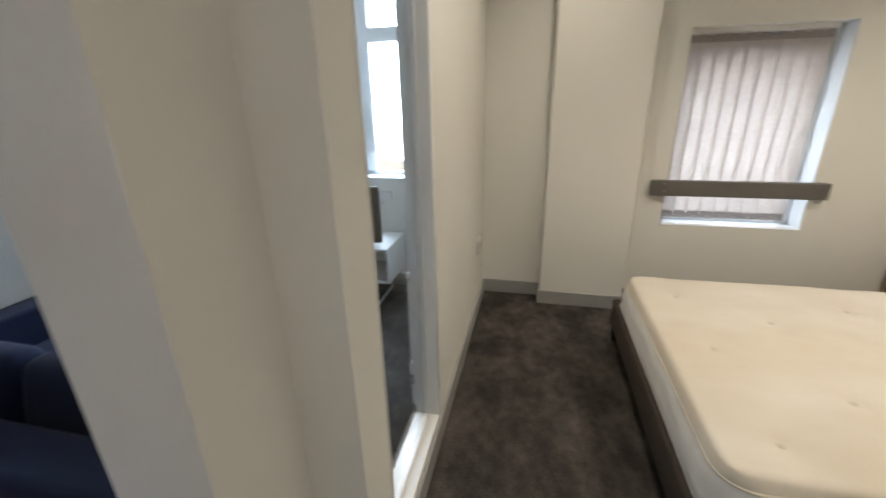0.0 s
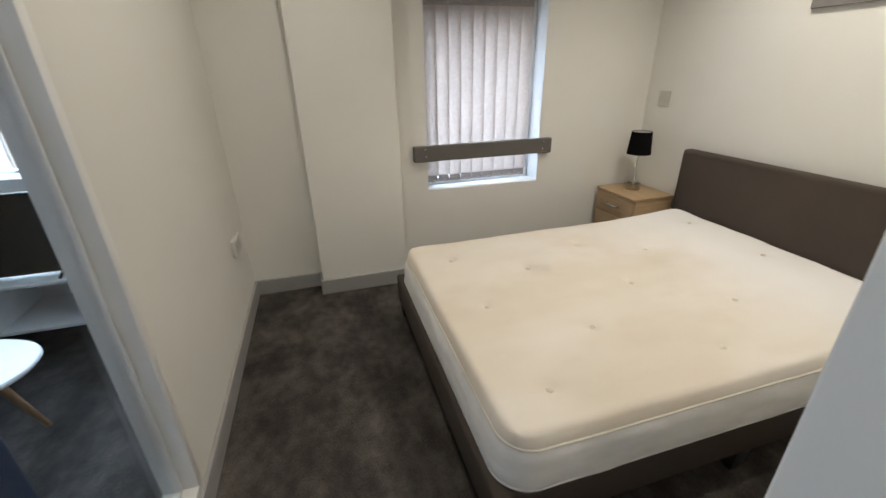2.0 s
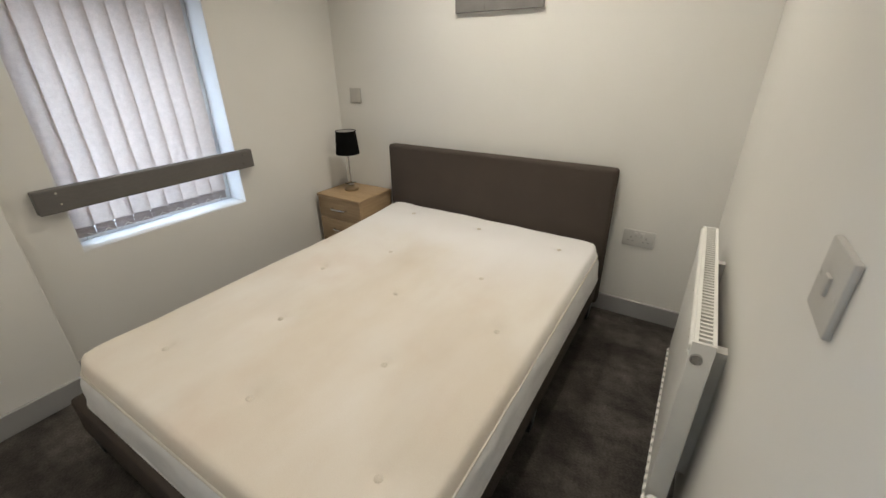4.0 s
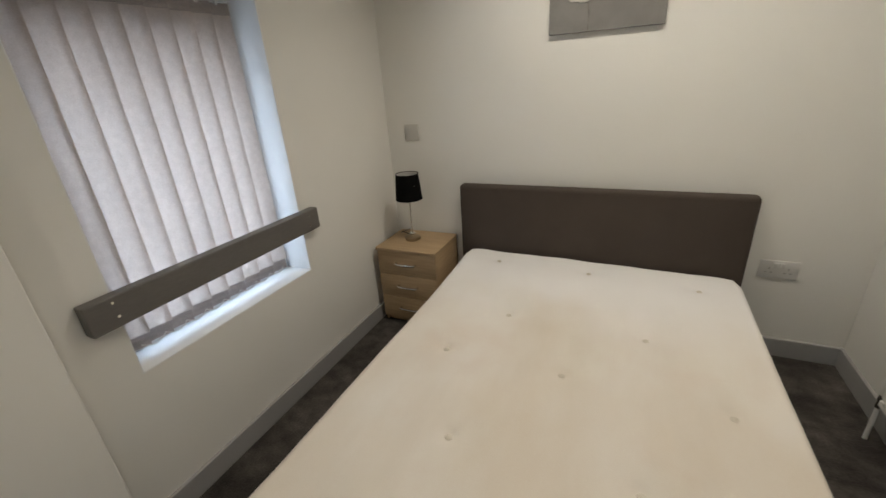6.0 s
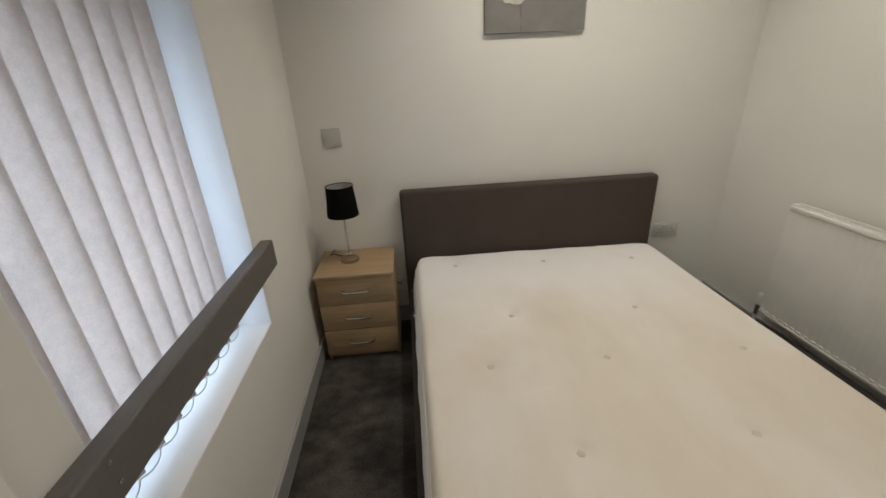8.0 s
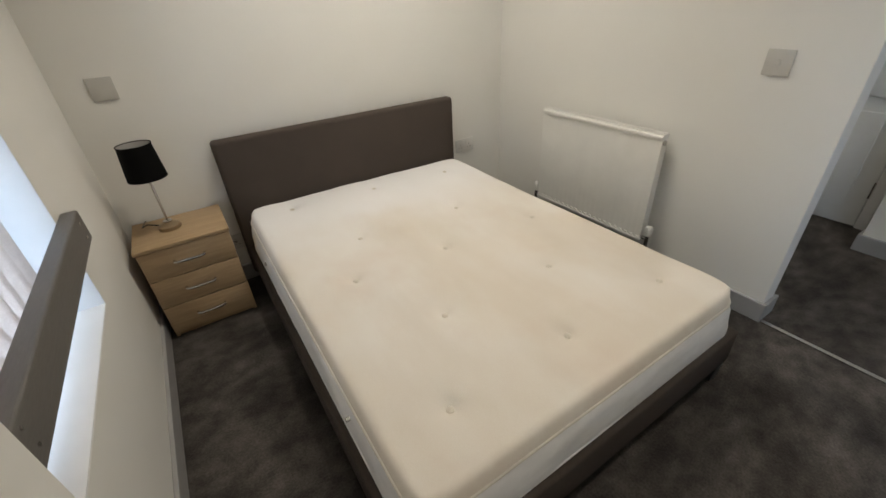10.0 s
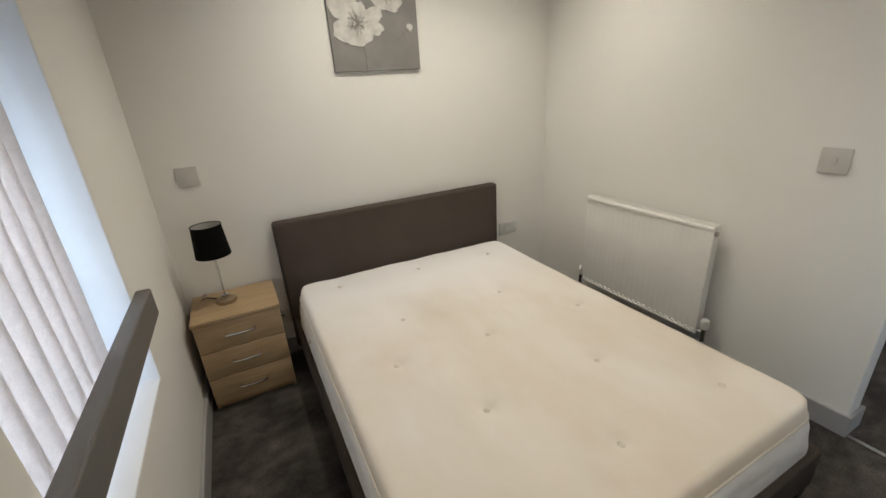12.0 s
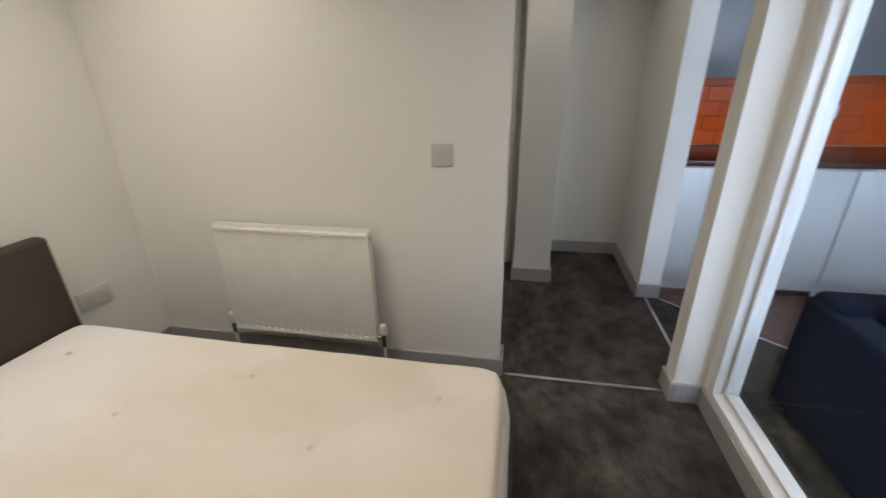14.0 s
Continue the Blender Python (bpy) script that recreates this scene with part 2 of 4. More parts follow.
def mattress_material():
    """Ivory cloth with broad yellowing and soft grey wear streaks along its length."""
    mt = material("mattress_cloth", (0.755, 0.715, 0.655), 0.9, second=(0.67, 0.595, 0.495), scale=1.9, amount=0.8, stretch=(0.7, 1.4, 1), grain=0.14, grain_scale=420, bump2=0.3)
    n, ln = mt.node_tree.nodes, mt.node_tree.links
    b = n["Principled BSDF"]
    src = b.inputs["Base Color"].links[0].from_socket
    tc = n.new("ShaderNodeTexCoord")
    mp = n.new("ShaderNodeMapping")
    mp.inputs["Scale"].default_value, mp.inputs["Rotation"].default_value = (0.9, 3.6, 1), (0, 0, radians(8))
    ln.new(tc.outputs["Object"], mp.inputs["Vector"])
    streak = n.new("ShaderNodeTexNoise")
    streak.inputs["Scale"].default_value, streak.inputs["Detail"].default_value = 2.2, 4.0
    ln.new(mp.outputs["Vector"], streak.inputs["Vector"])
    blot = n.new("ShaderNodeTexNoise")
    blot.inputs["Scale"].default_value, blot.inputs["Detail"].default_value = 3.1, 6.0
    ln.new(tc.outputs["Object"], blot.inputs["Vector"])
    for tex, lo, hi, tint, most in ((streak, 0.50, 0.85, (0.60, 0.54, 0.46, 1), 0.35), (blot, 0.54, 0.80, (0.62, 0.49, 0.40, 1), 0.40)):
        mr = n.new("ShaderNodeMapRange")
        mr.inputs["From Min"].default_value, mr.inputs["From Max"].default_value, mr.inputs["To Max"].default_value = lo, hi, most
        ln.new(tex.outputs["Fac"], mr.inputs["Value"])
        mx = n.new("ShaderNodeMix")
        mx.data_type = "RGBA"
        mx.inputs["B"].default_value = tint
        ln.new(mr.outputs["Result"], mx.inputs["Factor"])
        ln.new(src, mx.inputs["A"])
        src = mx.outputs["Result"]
    # window light painted into the cloth: whiter towards the head end
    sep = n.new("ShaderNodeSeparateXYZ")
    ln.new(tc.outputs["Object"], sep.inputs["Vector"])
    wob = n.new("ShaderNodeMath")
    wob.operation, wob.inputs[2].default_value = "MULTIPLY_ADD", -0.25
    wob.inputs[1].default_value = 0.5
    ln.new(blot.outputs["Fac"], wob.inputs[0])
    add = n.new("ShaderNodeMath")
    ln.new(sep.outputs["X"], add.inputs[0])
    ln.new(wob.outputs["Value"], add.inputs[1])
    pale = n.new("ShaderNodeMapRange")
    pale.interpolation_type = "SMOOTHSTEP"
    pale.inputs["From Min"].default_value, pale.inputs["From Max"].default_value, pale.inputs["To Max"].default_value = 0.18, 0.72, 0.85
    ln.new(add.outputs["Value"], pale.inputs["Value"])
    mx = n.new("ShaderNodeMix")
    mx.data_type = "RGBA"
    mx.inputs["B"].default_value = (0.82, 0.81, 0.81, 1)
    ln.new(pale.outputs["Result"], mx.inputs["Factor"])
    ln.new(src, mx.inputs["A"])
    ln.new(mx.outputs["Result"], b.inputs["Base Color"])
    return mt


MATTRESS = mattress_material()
TICKING = material("mattress_border", (0.83, 0.82, 0.81), 0.85, second=(0.72, 0.71, 0.70), scale=14, grain=0.1, grain_scale=300, stretch=(1, 1, 2.5), bump2=0.25)
PIPING = material("mattress_piping", (0.68, 0.635, 0.56), 0.8, scale=30, grain=0.15)

TUFT = material("tuft_thread", (0.64, 0.585, 0.50), 0.9, scale=60, grain=0.3)

# ---- building helpers ----
ORIGIN = {}


def box(bm, x0, x1, y0, y1, z0, z1, bevel=0.0, seg=2):
    """Adds a box, with rounded edges if bevel is given."""
    made = bmesh.ops.create_cube(bm, size=1.0)["verts"]
    for v in made:
        v.co = Vector(((x0 + x1) / 2 + v.co.x * (x1 - x0), (y0 + y1) / 2 + v.co.y * (y1 - y0), (z0 + z1) / 2 + v.co.z * (z1 - z0)))
    if bevel:
        edges = {e for v in made for e in v.link_edges}
        bmesh.ops.bevel(bm, geom=list(edges), offset=bevel, segments=seg, profile=0.5, affect="EDGES")
    return bm


def solid(*dims, bevel=0.0, seg=2):
    return box(bmesh.new(), *dims, bevel=bevel, seg=seg)


def rod(bm, a, b, r0, r1=None, sides=14, caps=True):
    """Adds a round bar from a to b."""
    a, b = Vector(a), Vector(b)
    r1 = r0 if r1 is None else r1
    m = Matrix.Translation((a + b) / 2) @ (b - a).to_track_quat("Z", "Y").to_matrix().to_4x4()
    bmesh.ops.create_cone(bm, cap_ends=caps, segments=sides, radius1=r0, radius2=r1, depth=(b - a).length, matrix=m)
    return bm


def lathe(bm, cx, cy, profile, sides=32):
    """Adds a turned shape from (radius, height) pairs."""
    rings = []
    for r, z in profile:
        rings.append([bm.verts.new((cx + r * math.cos(2 * math.pi * k / sides), cy + r * math.sin(2 * math.pi * k / sides), z)) for k in range(sides)])
    for lo, hi in zip(rings, rings[1:]):
        for k in range(sides):
            bm.faces.new((lo[k], lo[(k + 1) % sides], hi[(k + 1) % sides], hi[k]))
    return bm


def tube(bm, points, r, sides=8, closed=False):
    """Adds a bent round bar through the points."""
    pts = [Vector(p) for p in points]
    n = len(pts)
    rings = []
    for i, p in enumerate(pts):
        a = pts[i - 1] if (closed or i) else p
        b = pts[(i + 1) % n] if (closed or i < n - 1) else p
        q = (b - a).to_track_quat("Z", "Y")
        rings.append([bm.verts.new(p + q @ Vector((r * math.cos(2 * math.pi * k / sides), r * math.sin(2 * math.pi * k / sides), 0))) for k in range(sides)])
    pairs = list(zip(rings, rings[1:])) + ([(rings[-1], rings[0])] if closed else [])
    for lo, hi in pairs:
        for k in range(sides):
            bm.faces.new((lo[k], lo[(k + 1) % sides], hi[(k + 1) % sides], hi[k]))
    if not closed:
        bm.faces.new(rings[0]), bm.faces.new(rings[-1])
    return bm


def mesh_object(name, bm, mat, org, smooth):
    bmesh.ops.recalc_face_normals(bm, faces=bm.faces)
    me = bpy.data.meshes.new(name)
    bmesh.ops.translate(bm, verts=bm.verts, vec=-org)
    if smooth:
        for f in bm.faces:
            f.smooth = True
        for e in bm.edges:
            if len(e.link_faces) == 2 and e.calc_face_angle(0) > radians(40):
                e.smooth = False
    bm.to_mesh(me)
    bm.free()
    me.materials.append(mat)
    ob = new(name, me)
    ORIGIN[ob.name] = org
    return ob


def structure(name, bm, mat, label="", smooth=False):
    """A piece of the setting."""
    return tagged(mesh_object(name, bm, mat, Vector(), smooth), label, kind="structure")


def thing(name, x, y, z, label, category, group=""):
    """An empty at the base of a thing, to hold its parts."""
    ob = new(name)
    ob.location = (x, y, z)
    ob.empty_display_size = 0.05
    ORIGIN[ob.name] = Vector((x, y, z))
    return tagged(ob, label, category, group)


def part(name, bm, mat, parent, label="", smooth=True):
    """A part, built in world coordinates, under a thing or a part."""
    ob = mesh_object(name, bm, mat, ORIGIN[parent.name], smooth)
    ob.parent = parent
    return tagged(ob, label)


def wall_with(bm, axis, a0, a1, t0, t1, z0, z1, holes):
    """A wall along axis between a0 and a1, t0 to t1 thick, with holes (a, b, low, high)."""
    def put(p, q, lo, hi):
        if q - p > 1e-4 and hi - lo > 1e-4:
            box(bm, p, q, t0, t1, lo, hi) if axis == "x" else box(bm, t0, t1, p, q, lo, hi)
    at = a0
    for p, q, lo, hi in sorted(holes):
        put(at, p, z0, z1)
        put(p, q, z0, lo)
        put(p, q, hi, z1)
        at = q
    put(at, a1, z0, z1)
    return bm


# ---- plan ----
EAST, NORTH, WEST = 1.87, 2.345, -0.905
OUT = 2.62
WX0, WX1, WZ0, WZ1 = 0.245, 1.040, 0.567, 1.722
LX0, LX1, LZ0, LZ1 = -3.40, -1.41, 0.834, 2.20
GY0, GY1, GZ0, GZ1 = 0.095, 0.905, 0.095, 2.12
PX0, PX1, PY = -0.488, 0.050, 2.219
BACK = -1.66
FARW = -4.30

structure("floor", solid(FARW - 0.1, EAST + 0.1, BACK - 0.1, OUT, -0.12, 0.0), CARPET, "dark grey-brown cut-pile carpet with brushed patches")
structure("ceiling", solid(FARW - 0.1, EAST + 0.1, BACK - 0.1, OUT, CEIL, CEIL + 0.12), CEILING, "plain white painted ceiling")
structure("ground", solid(-60, 60, OUT + 0.001, 120, -3.2, -3.0), RENDERWALL, "pale paving outside")

bm = bmesh.new()
wall_with(bm, "x", FARW - 0.1, EAST + 0.1, NORTH, OUT, 0, CEIL, [(WX0, WX1, WZ0, WZ1), (LX0, LX1, LZ0, LZ1)])
structure("wall_north", bm, WALL, "cream painted outer wall with two window openings")
# unseen block, added so that less daylight reaches the tops of the vanes
structure("blind_top_blocker", solid(WX0, WX1, OUT - 0.036, OUT, 1.54, WZ1), WALL, "unseen block added outside the bedroom window to shade the blind top")
structure("wall_east", solid(EAST, EAST + 0.1, BACK - 0.1, NORTH, 0, CEIL), WALL, "cream painted wall behind the headboard")
structure("wall_south", solid(0.0, EAST, -0.10, 0.0, 0, CEIL, bevel=0.004), WALL, "cream painted wall with the radiator")
structure("pillar_north", solid(PX0, PX1, PY, NORTH + 0.002, 0, CEIL, bevel=0.004), WALL, "boxed-in cream painted pillar")
bm = bmesh.new()
wall_with(bm, "y", -0.205, NORTH, -1.0, WEST, 0, CEIL, [(GY0, GY1, GZ0, GZ1)])
structure("wall_west", bm, WALL, "cream painted partition with a glazed panel")
structure("post", solid(-0.780, WEST + 0.002, -0.054, 0.046, 0, CEIL, bevel=0.003), WALL, "square painted post beside the doorway")
structure("wall_hall_stub", solid(WEST, -0.865, -0.205, -0.054, 0, CEIL), WALL, "cream painted wall stub beside the opening")
structure("wall_hall_west", solid(-1.0, -0.865, BACK, -0.935, 0, CEIL, bevel=0.003), WALL, "cream painted hall wall")
structure("lintel", solid(-1.0, -0.865, -0.935, -0.205, 2.10, CEIL), WALL, "wall above the kitchen opening")
structure("lintel_bedroom", solid(-0.778, 0.0, -0.10, 0.0, 2.15, CEIL), WALL, "wall above the bedroom opening")
structure("wall_back", solid(FARW, EAST, BACK - 0.1, BACK, 0, CEIL), WALL, "cream painted back wall")
structure("pillar_hall", solid(-0.295, -0.040, BACK, -1.062, 0, CEIL, bevel=0.004), WALL, "cream painted hall pillar")
structure("wall_hall_door", solid(-0.040, EAST, BACK, -1.40, 0, CEIL), WALL, "hall wall that holds the white door")
structure("wall_far_west", solid(FARW - 0.1, FARW, BACK - 0.1, NORTH, 0, CEIL), WALL, "cream painted living room wall")

# skirting boards, each with a chamfered top edge


def skirting(name, x0, x1, y0, y1, h=0.098):
    bm = bmesh.new()
    box(bm, x0, x1, y0, y1, 0.0, h, bevel=0.004, seg=2)
    structure(name, bm, SKIRT, "grey satin-painted skirting board")


T = 0.016
skirting("baseboard_north_a", WEST, PX0 - T, NORTH - T, NORTH)
skirting("baseboard_pillar_side", PX0 - T, PX0, PY - T, NORTH)
skirting("baseboard_pillar", PX0, PX1, PY - T, PY)
skirting("baseboard_pillar_side_b", PX1, PX1 + T, PY - T, NORTH - T)
skirting("baseboard_north_b", PX1, EAST - T, NORTH - T, NORTH)
skirting("baseboard_east", EAST - T, EAST, 0, NORTH)
skirting("baseboard_south", -T, EAST - T, 0, T)
skirting("baseboard_wall_end", -T, 0, -0.10 - T, 0)
skirting("baseboard_south_hall", 0, EAST, -0.10 - T, -0.10)
skirting("baseboard_west", WEST, WEST + T, 0.046 + T, NORTH - T)
skirting("baseboard_post_east", -0.780, -0.780 + T, -0.054 - T, 0.046 + T)
skirting("baseboard_post_north", WEST, -0.780, 0.046, 0.046 + T)
skirting("baseboard_post_south", -0.865, -0.780, -0.054 - T, -0.054)
skirting("baseboard_stub", -0.865, -0.865 + T, -0.205, -0.054 - T)
skirting("baseboard_jamb_north", -1.0, -0.865 + T, -0.205 - T, -0.205)
skirting("baseboard_jamb_south", -1.0, -0.865 + T, -0.935, -0.935 + T)
skirting("baseboard_hall_west", -0.865, -0.865 + T, BACK + T, -0.935)
skirting("baseboard_hall_back", -0.865, -0.295 - T, BACK, BACK + T)
skirting("baseboard_hall_pillar", -0.295 - T, -0.040 + T, -1.062, -1.062 + T)
skirting("baseboard_hall_pillar_west", -0.295 - T, -0.295, BACK, -1.062)
skirting("baseboard_hall_pillar_east", -0.040, -0.040 + T, -1.40, -1.062)
skirting("baseboard_living_west", -1.0 - T, -1.0, -0.205, NORTH)
skirting("baseboard_living_north", FARW, -1.0 - T, NORTH - T, NORTH)

# door thresholds
for nm, a, b in (("threshold_bedroom", (-0.760, 0.001, 0.004), (-0.018, 0.001, 0.004)), ("threshold_kitchen", (-0.912, -0.919, 0.004), (-0.912, -0.221, 0.004)),
                 ("threshold_diagonal", (-1.0, -0.90, 0.004), (-1.95, -0.06, 0.004))):
    bm = bmesh.new()
    d = Vector(b) - Vector(a)
    box(bm, -0.010, 0.010, 0, d.length, -0.003, 0.005, bevel=0.002)
    bmesh.ops.transform(bm, verts=bm.verts, matrix=Matrix.Translation(a) @ Matrix.Rotation(math.atan2(-d.x, d.y), 4, "Z"))
    structure(nm, bm, CHROME, "thin polished metal carpet threshold strip", smooth=True)

# kitchen floor: a laminate sheet south of the diagonal strip
bm = bmesh.new()
corners = [(-1.0, -0.90), (-1.95, -0.06), (FARW, -0.06), (FARW, BACK), (-1.0, BACK)]
upper = [bm.verts.new((x, y, 0.007)) for x, y in corners]
lower = [bm.verts.new((x, y, -0.020)) for x, y in corners]
bm.faces.new(upper)
bm.faces.new(lower[::-1])
for i in range(len(corners)):
    j = (i + 1) % len(corners)
    bm.faces.new((upper[i], lower[i], lower[j], upper[j]))
structure("kitchen_floor", bm, LAMINATE, "dark reddish-brown wood laminate")

# ---- bedroom window and blind ----


def window(name, x0, x1, z0, z1, bars, transom, sill_mat, y0=OUT - 0.11, w=0.055, wb=0.055, mw=0.032, wt=0.055):
    """A plastic window set deep in its opening: frame bars, panes and sill."""
    root = thing(name, (x0 + x1) / 2, OUT - 0.08, z0, "white plastic-framed window with clear panes", "window")
    root["kind"] = "structure"
    y1 = y0 + 0.07
    part("window_frame", box(box(box(box(bmesh.new(), x0, x0 + w, y0, y1, z0, z1, 0.006), x1 - w, x1, y0, y1, z0, z1, 0.006),
                                 x0 + w, x1 - w, y0, y1, z0, z0 + wb, 0.006), x0 + w, x1 - w, y0, y1, z1 - wt, z1, 0.006), UPVC, root)
    cuts = [x0 + w] + bars + [x1 - w]
    for b in bars:
        part("mullion", solid(b - mw, b + mw, y0 - 0.004, y1, z0 + wb, z1 - wt, bevel=0.006), UPVC, root)
    zs = [z0 + wb] + ([transom] if transom else []) + [z1 - wt]
    for p, q in zip(cuts, cuts[1:]):
        if transom:
            part("transom", solid(p + 0.03, q - 0.03, y0 - 0.002, y1, transom - 0.046, transom + 0.046, bevel=0.005), UPVC, root)
        for lo, hi in zip(zs, zs[1:]):
            ob = part("pane", solid(p, q, y0 + 0.03, y0 + 0.036, lo, hi), GLASS, root, smooth=False)
            ob.visible_shadow = False
    part("window_sill", solid(x0 - 0.0, x1 + 0.0, NORTH - 0.0, y0, z0, z0 + 0.006, bevel=0.002), sill_mat, root, "white window board")
    return root


# head bar (wt) deepened unseen behind the blind, to shade the vane tops
bedroom_window = window("window_1", WX0, WX1, WZ0, WZ1, [], 0, WHITE, 2.488, 0.068, 0.03, wt=0.175)
window("window_2", LX0, LX1, LZ0, LZ1, [-2.65, -1.819], 1.792, UPVC, wb=0.022, mw=0.072)
for dims in ((WX0, WX0 + 0.004, NORTH + 0.001, OUT - 0.11, WZ0 + 0.006, WZ1), (WX1 - 0.004, WX1, NORTH + 0.001, OUT - 0.11, WZ0 + 0.006, WZ1),
             (WX0 + 0.004, WX1 - 0.004, NORTH + 0.001, OUT - 0.11, WZ1 - 0.004, WZ1)):
    part("reveal_lining", solid(*dims), WHITE, bedroom_window, smooth=False)


def vane_mesh(bm, cx, cy, z0, z1, width, turn, bow=0.0035):
    """One hanging cloth strip, slightly bowed, 1.5 mm thick."""
    n, rows = 6, 8
    c, s = math.cos(turn), math.sin(turn)
    for side in (0, 1):
        grid = []
        for j in range(rows + 1):
            z = z0 + (z1 - z0) * j / rows
            line = []
            for i in range(n + 1):
                u = (i / n - 0.5) * width
                d = bow * (1 - (2 * i / n - 1) ** 2) + side * 0.0015 + 0.0012 * math.sin(j * 1.7 + cx * 40)
                line.append(bm.verts.new((cx + u * c - d * s, cy + u * s + d * c, z)))
            grid.append(line)
        for j in range(rows):
            for i in range(n):
                bm.faces.new((grid[j][i], grid[j][i + 1], grid[j + 1][i + 1], grid[j + 1][i]))
    return bm


def vertical_blind(x0, x1, y, z0, z1, count, turn, cloth, hem, label, chain=True):
    root = thing("vertical_blind", (x0 + x1) / 2, y, z1, label, "blind")
    part("headrail", solid(x0, x1, y - 0.022, y + 0.022, z1, z1 + 0.035, bevel=0.004), PLASTIC, root)
    step = (x1 - x0 - 0.02) / count
    for i in range(count):
        cx = x0 + 0.01 + step * (i + 0.5)
        a = turn + random.uniform(-0.05, 0.05)
        vane = part("vane", vane_mesh(bmesh.new(), cx, y, z0 + 0.044, z1 - 0.006, 0.089, a), cloth, root)
        part("hem_weight", vane_mesh(bmesh.new(), cx, y, z0, z0 + 0.0445, 0.074, a, 0.003), hem, vane)
        part("top_pocket", vane_mesh(bmesh.new(), cx, y - 0.002, z1 - 0.045, z1 - 0.005, 0.086, a), hem, vane)
        part("hook", solid(cx - 0.006, cx + 0.006, y - 0.003, y + 0.003, z1 - 0.012, z1 + 0.002, bevel=0.001), PLASTIC, vane)
        if chain and i < count - 1:
            for dy in (-0.022, 0.020):
                pts = [(cx + step * k / 6, y + dy + 0.004 * math.sin(k), z0 + 0.022 - 0.020 * math.sin(math.pi * k / 6)) for k in range(7)]
                part("link_chain", tube(bmesh.new(), pts, 0.0017, 5), PLASTIC, root)
    return root


vertical_blind(WX0 + 0.008, 0.990, 2.440, 0.602, 1.690, 9, -0.25, VANE, WEIGHT, "pale pinkish cloth vertical blind, closed, hanging in the window recess")
vertical_blind(-3.36, -1.86, 2.43, 0.875, 2.10, 19, -1.14, VANE_W, VANE_W, "white cloth vertical blind, turned open, at the living room window", chain=False)


# grey board across the window, with screws
bt = thing("window_guard_board", 0.622, 2.323, 0.77, "grey-painted timber safety board screwed across the window", "board")
part("board", solid(0.155, 1.111, 2.302, 2.345, 0.769, 0.866, bevel=0.006, seg=3), BATTEN, bt, smooth=False)
for sx, sz in ((0.226, 0.848), (0.230, 0.803), (1.046, 0.797), (1.050, 0.843)):
    part("screw", rod(bmesh.new(), (sx, 2.3035, sz), (sx, 2.3000, sz), 0.0042), CHROME, bt, "bright screw head")

# ---- glazed panel in the partition ----
gp = thing("glazed_panel", -0.955, (GY0 + GY1) / 2, GZ0, "tall fixed glass panel in a white painted timber frame", "glass panel")
gp["kind"] = "structure"


def ring(bm, xa, xb, w0, w1, bevel=0.003):
    """A frame in the panel's plane, from inset w0 to inset w1."""
    box(bm, xa, xb, GY0 + w0, GY0 + w1, GZ0 + w0, GZ1 - w0, bevel)
    box(bm, xa, xb, GY1 - w1, GY1 - w0, GZ0 + w0, GZ1 - w0, bevel)
    box(bm, xa, xb, GY0 + w1, GY1 - w1, GZ0 + w0, GZ0 + w1, bevel)
    box(bm, xa, xb, GY0 + w1, GY1 - w1, GZ1 - w1, GZ1 - w0, bevel)
    return bm


part("lining", ring(bmesh.new(), -1.004, WEST + 0.006, 0.0, 0.034), WHITE, gp)
part("glazing_frame", ring(bmesh.new(), -0.985, -0.945, 0.034, 0.048), WHITE, gp)
part("glazing_bead", ring(bmesh.new(), -0.949, -0.936, 0.048, 0.054, 0.002), WHITE, gp)
pn = part("pane", solid(-0.963, -0.957, GY0 + 0.044, GY1 - 0.044, GZ0 + 0.044, GZ1 - 0.044), THIN_GLASS, gp, smooth=False)
pn.visible_shadow = False

# ---- bed ----
BX0, BX1, BY0, BY1 = -0.078, 1.785, 0.470, 1.858
bed = thing("double_bed", 0.85, 1.164, 0, "double bed with taupe woven-fabric base and padded headboard", "bed")
part("foot_rail", solid(BX0, BX0 + 0.07, BY0, BY1, 0.094, 0.250, bevel=0.014, seg=3), FABRIC, bed)
part("side_rail", solid(BX0 + 0.05, BX1, BY0 + 0.002, BY0 + 0.06, 0.094, 0.246, bevel=0.012, seg=3), FABRIC, bed)
part("side_rail", solid(BX0 + 0.05, BX1, BY1 - 0.06, BY1 - 0.002, 0.094, 0.246, bevel=0.012, seg=3), FABRIC, bed)
part("slat_deck", solid(BX0 + 0.06, BX1, BY0 + 0.05, BY1 - 0.05, 0.20, 0.2495), OAK, bed)
for lx in (BX0 + 0.036, 0.85, BX1 - 0.06):
    for ly in (BY0 + 0.036, BY1 - 0.036):
        bm = solid(lx - 0.030, lx + 0.030, ly - 0.030, ly + 0.030, 0.0, 0.097, bevel=0.004)
        for v in bm.verts:
            if v.co.z < 0.05:
                v.co.x, v.co.y = lx + (v.co.x - lx) * 0.8, ly + (v.co.y - ly) * 0.8
        part("foot", bm, BLACK, bed, "black tapered block foot")
part("headboard", solid(1.782, 1.852, 0.462, 1.866, 0.06, 0.820, bevel=0.020, seg=4), FABRIC, bed, "padded taupe fabric headboard")
tube_pts = [(1.782, 0.478, 0.10), (1.782, 0.478, 0.800), (1.782, 1.850, 0.800), (1.782, 1.850, 0.10)]
part("headboard_seam", tube(bmesh.new(), tube_pts, 0.0018), FABRIC, bed)
